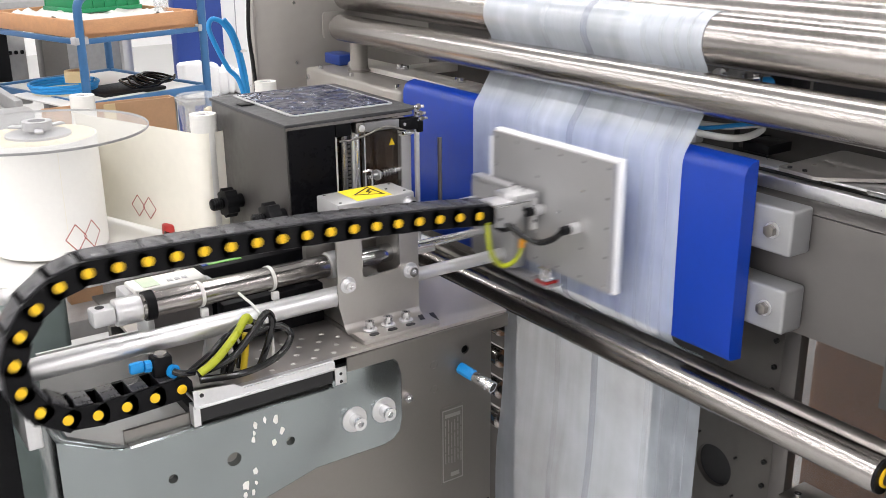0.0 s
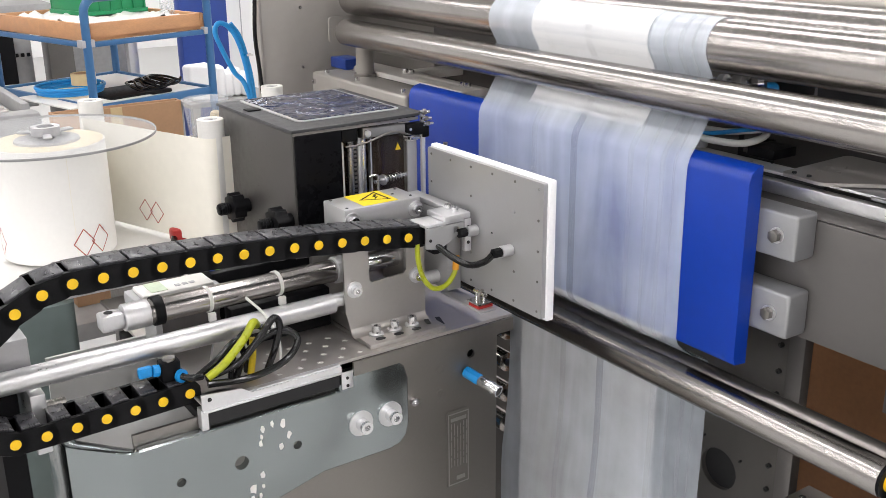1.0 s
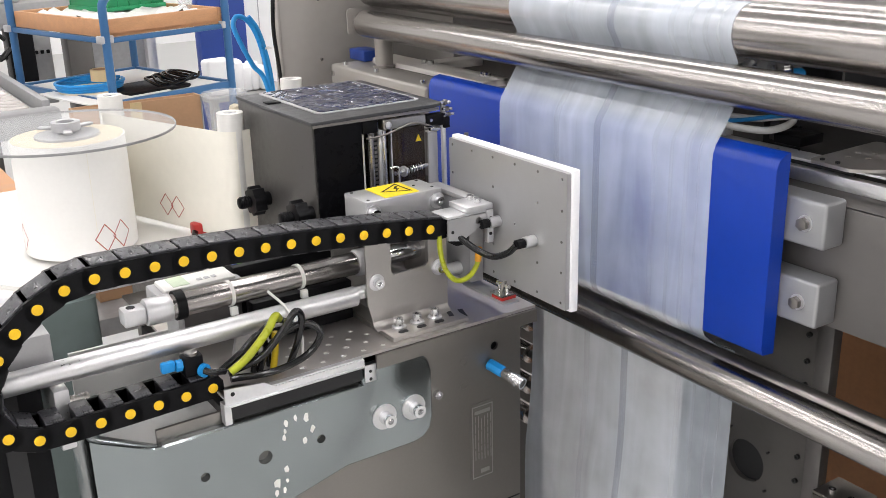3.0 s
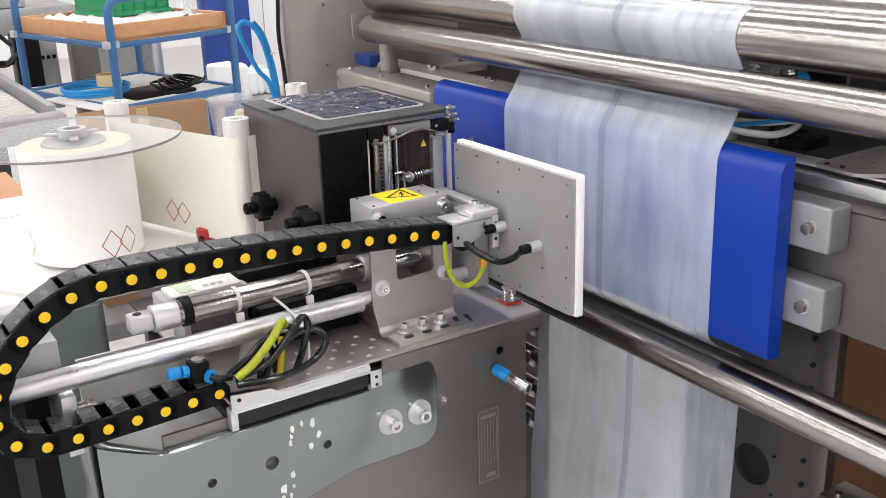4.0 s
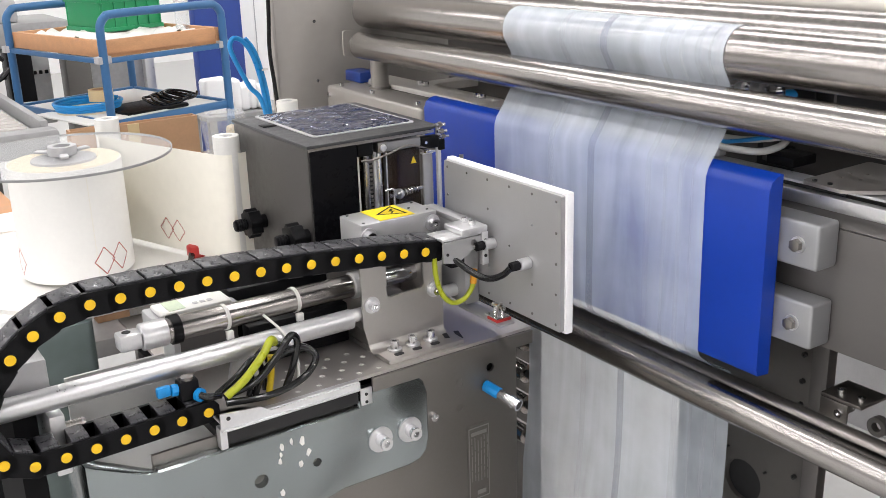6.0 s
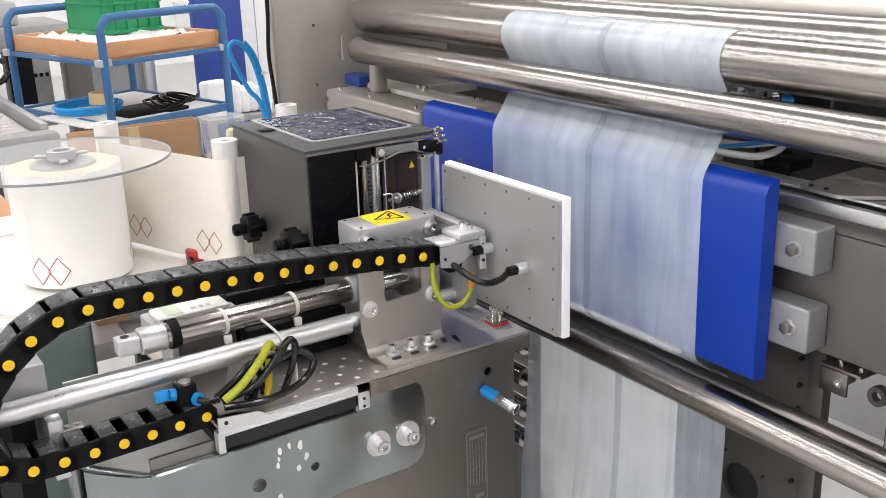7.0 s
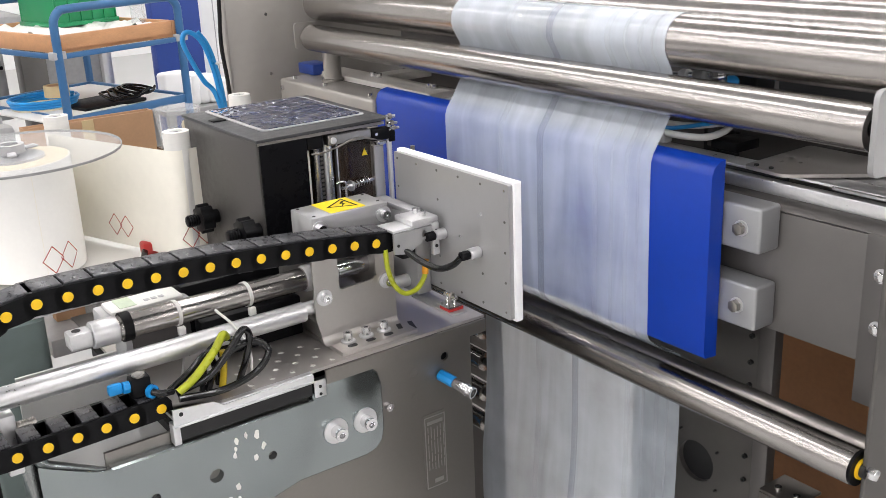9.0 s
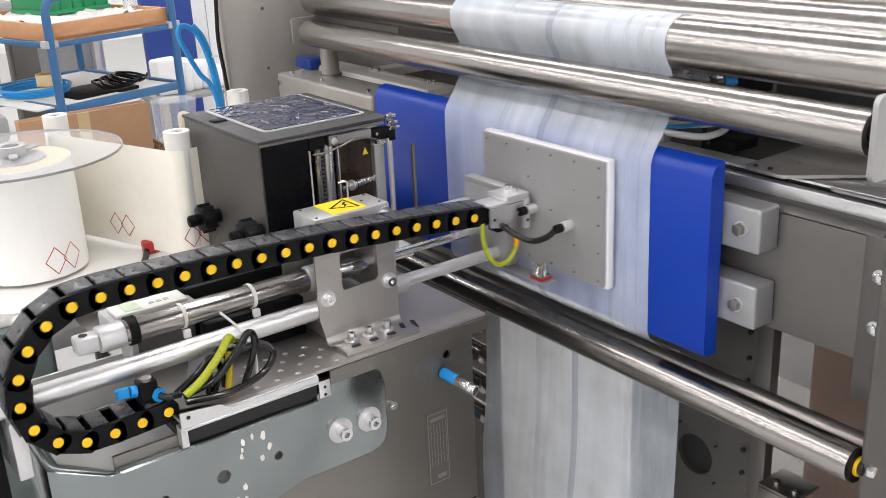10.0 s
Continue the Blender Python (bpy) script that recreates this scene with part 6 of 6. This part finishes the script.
def ticks(rows, step):
    """Times of a table's rows, with steps between wherever its value changes."""
    out = []
    for (t0, a), (t1, b) in zip(rows, rows[1:]):
        n = max(1, round((t1 - t0) / step)) if abs(a - b) > 1e-6 else 1
        out += [t0 + (t1 - t0) * k / n for k in range(n)]
    return out + [rows[-1][0]]


def motions():
    base = CARRIAGE.location.copy()
    walk(CARRIAGE, [(t, pose(base.x + s, base.y, base.z)) for t, s in PUSH])
    p, q = LIFT.location.copy(), GOODS.location.copy()
    walk(LIFT, [(t, pose(p.x, p.y - 0.028, p.z - 0.056 + s)) for t, s in LIFT_ROWS])
    walk(GOODS, [(t, pose(q.x, q.y + s, q.z)) for t, s in BALE_ROWS])
    o = CHAIN.location
    times = ticks(PUSH, 0.034)
    for i, link in enumerate(CHAIN_LINKS):
        rows = []
        for t in times:
            x, z, turn = chain_pose(i, value(PUSH, t))
            rows.append((t, pose(x - o.x, 0.0, z - o.z, 0, turn, 0)))
        walk(link, rows)
    r = LABEL_ROLL.location.copy()
    walk(LABEL_ROLL, [(t, pose(r.x, r.y, r.z, 0, 0, math.degrees(2 * math.pi / 3) * value(FEED, t) / 0.160)) for t in ticks(FEED, 0.25)])
    line, w = web_line(), WEB_THING.location
    for k, m in enumerate(WEB_MARKS):
        rows = []
        for t in ticks(WEB_FEED, 0.1):
            p, d = along(line, max(0.01, 0.290 - 0.160 * k + value(WEB_FEED, t)))
            out = Vector((d.y, -d.x))
            if out.y > 0:
                out = -out
            p = p + out * 0.0007
            rows.append((t, pose(p.x - w.x, p.y - w.y, 1.118 - w.z, 0, 0, math.degrees(math.atan2(d.y, d.x)))))
        walk(m, rows)
    way = film_line()
    start = sum((Vector(b) - Vector(a)).length for a, b in zip(way, way[1:]) if b[1] <= 1.0935 and b[0] < 1.0)
    h = LABEL_H / STRIPS
    for i, s in enumerate(LABEL_STRIPS):
        rows = []
        for t in [0.0, 0.1, 0.2] + ticks(PULL, 0.034)[1:]:
            p, d = along(way, start + i * h + value(PULL, t))
            back = 0.160 - value(PUSH, t) if t < 0.2 else 0.0
            rows.append((t, pose(p.x - back, 0, p.y, 0, math.degrees(math.atan2(d.x, d.y)), 0)))
        walk(s, rows)


motions()
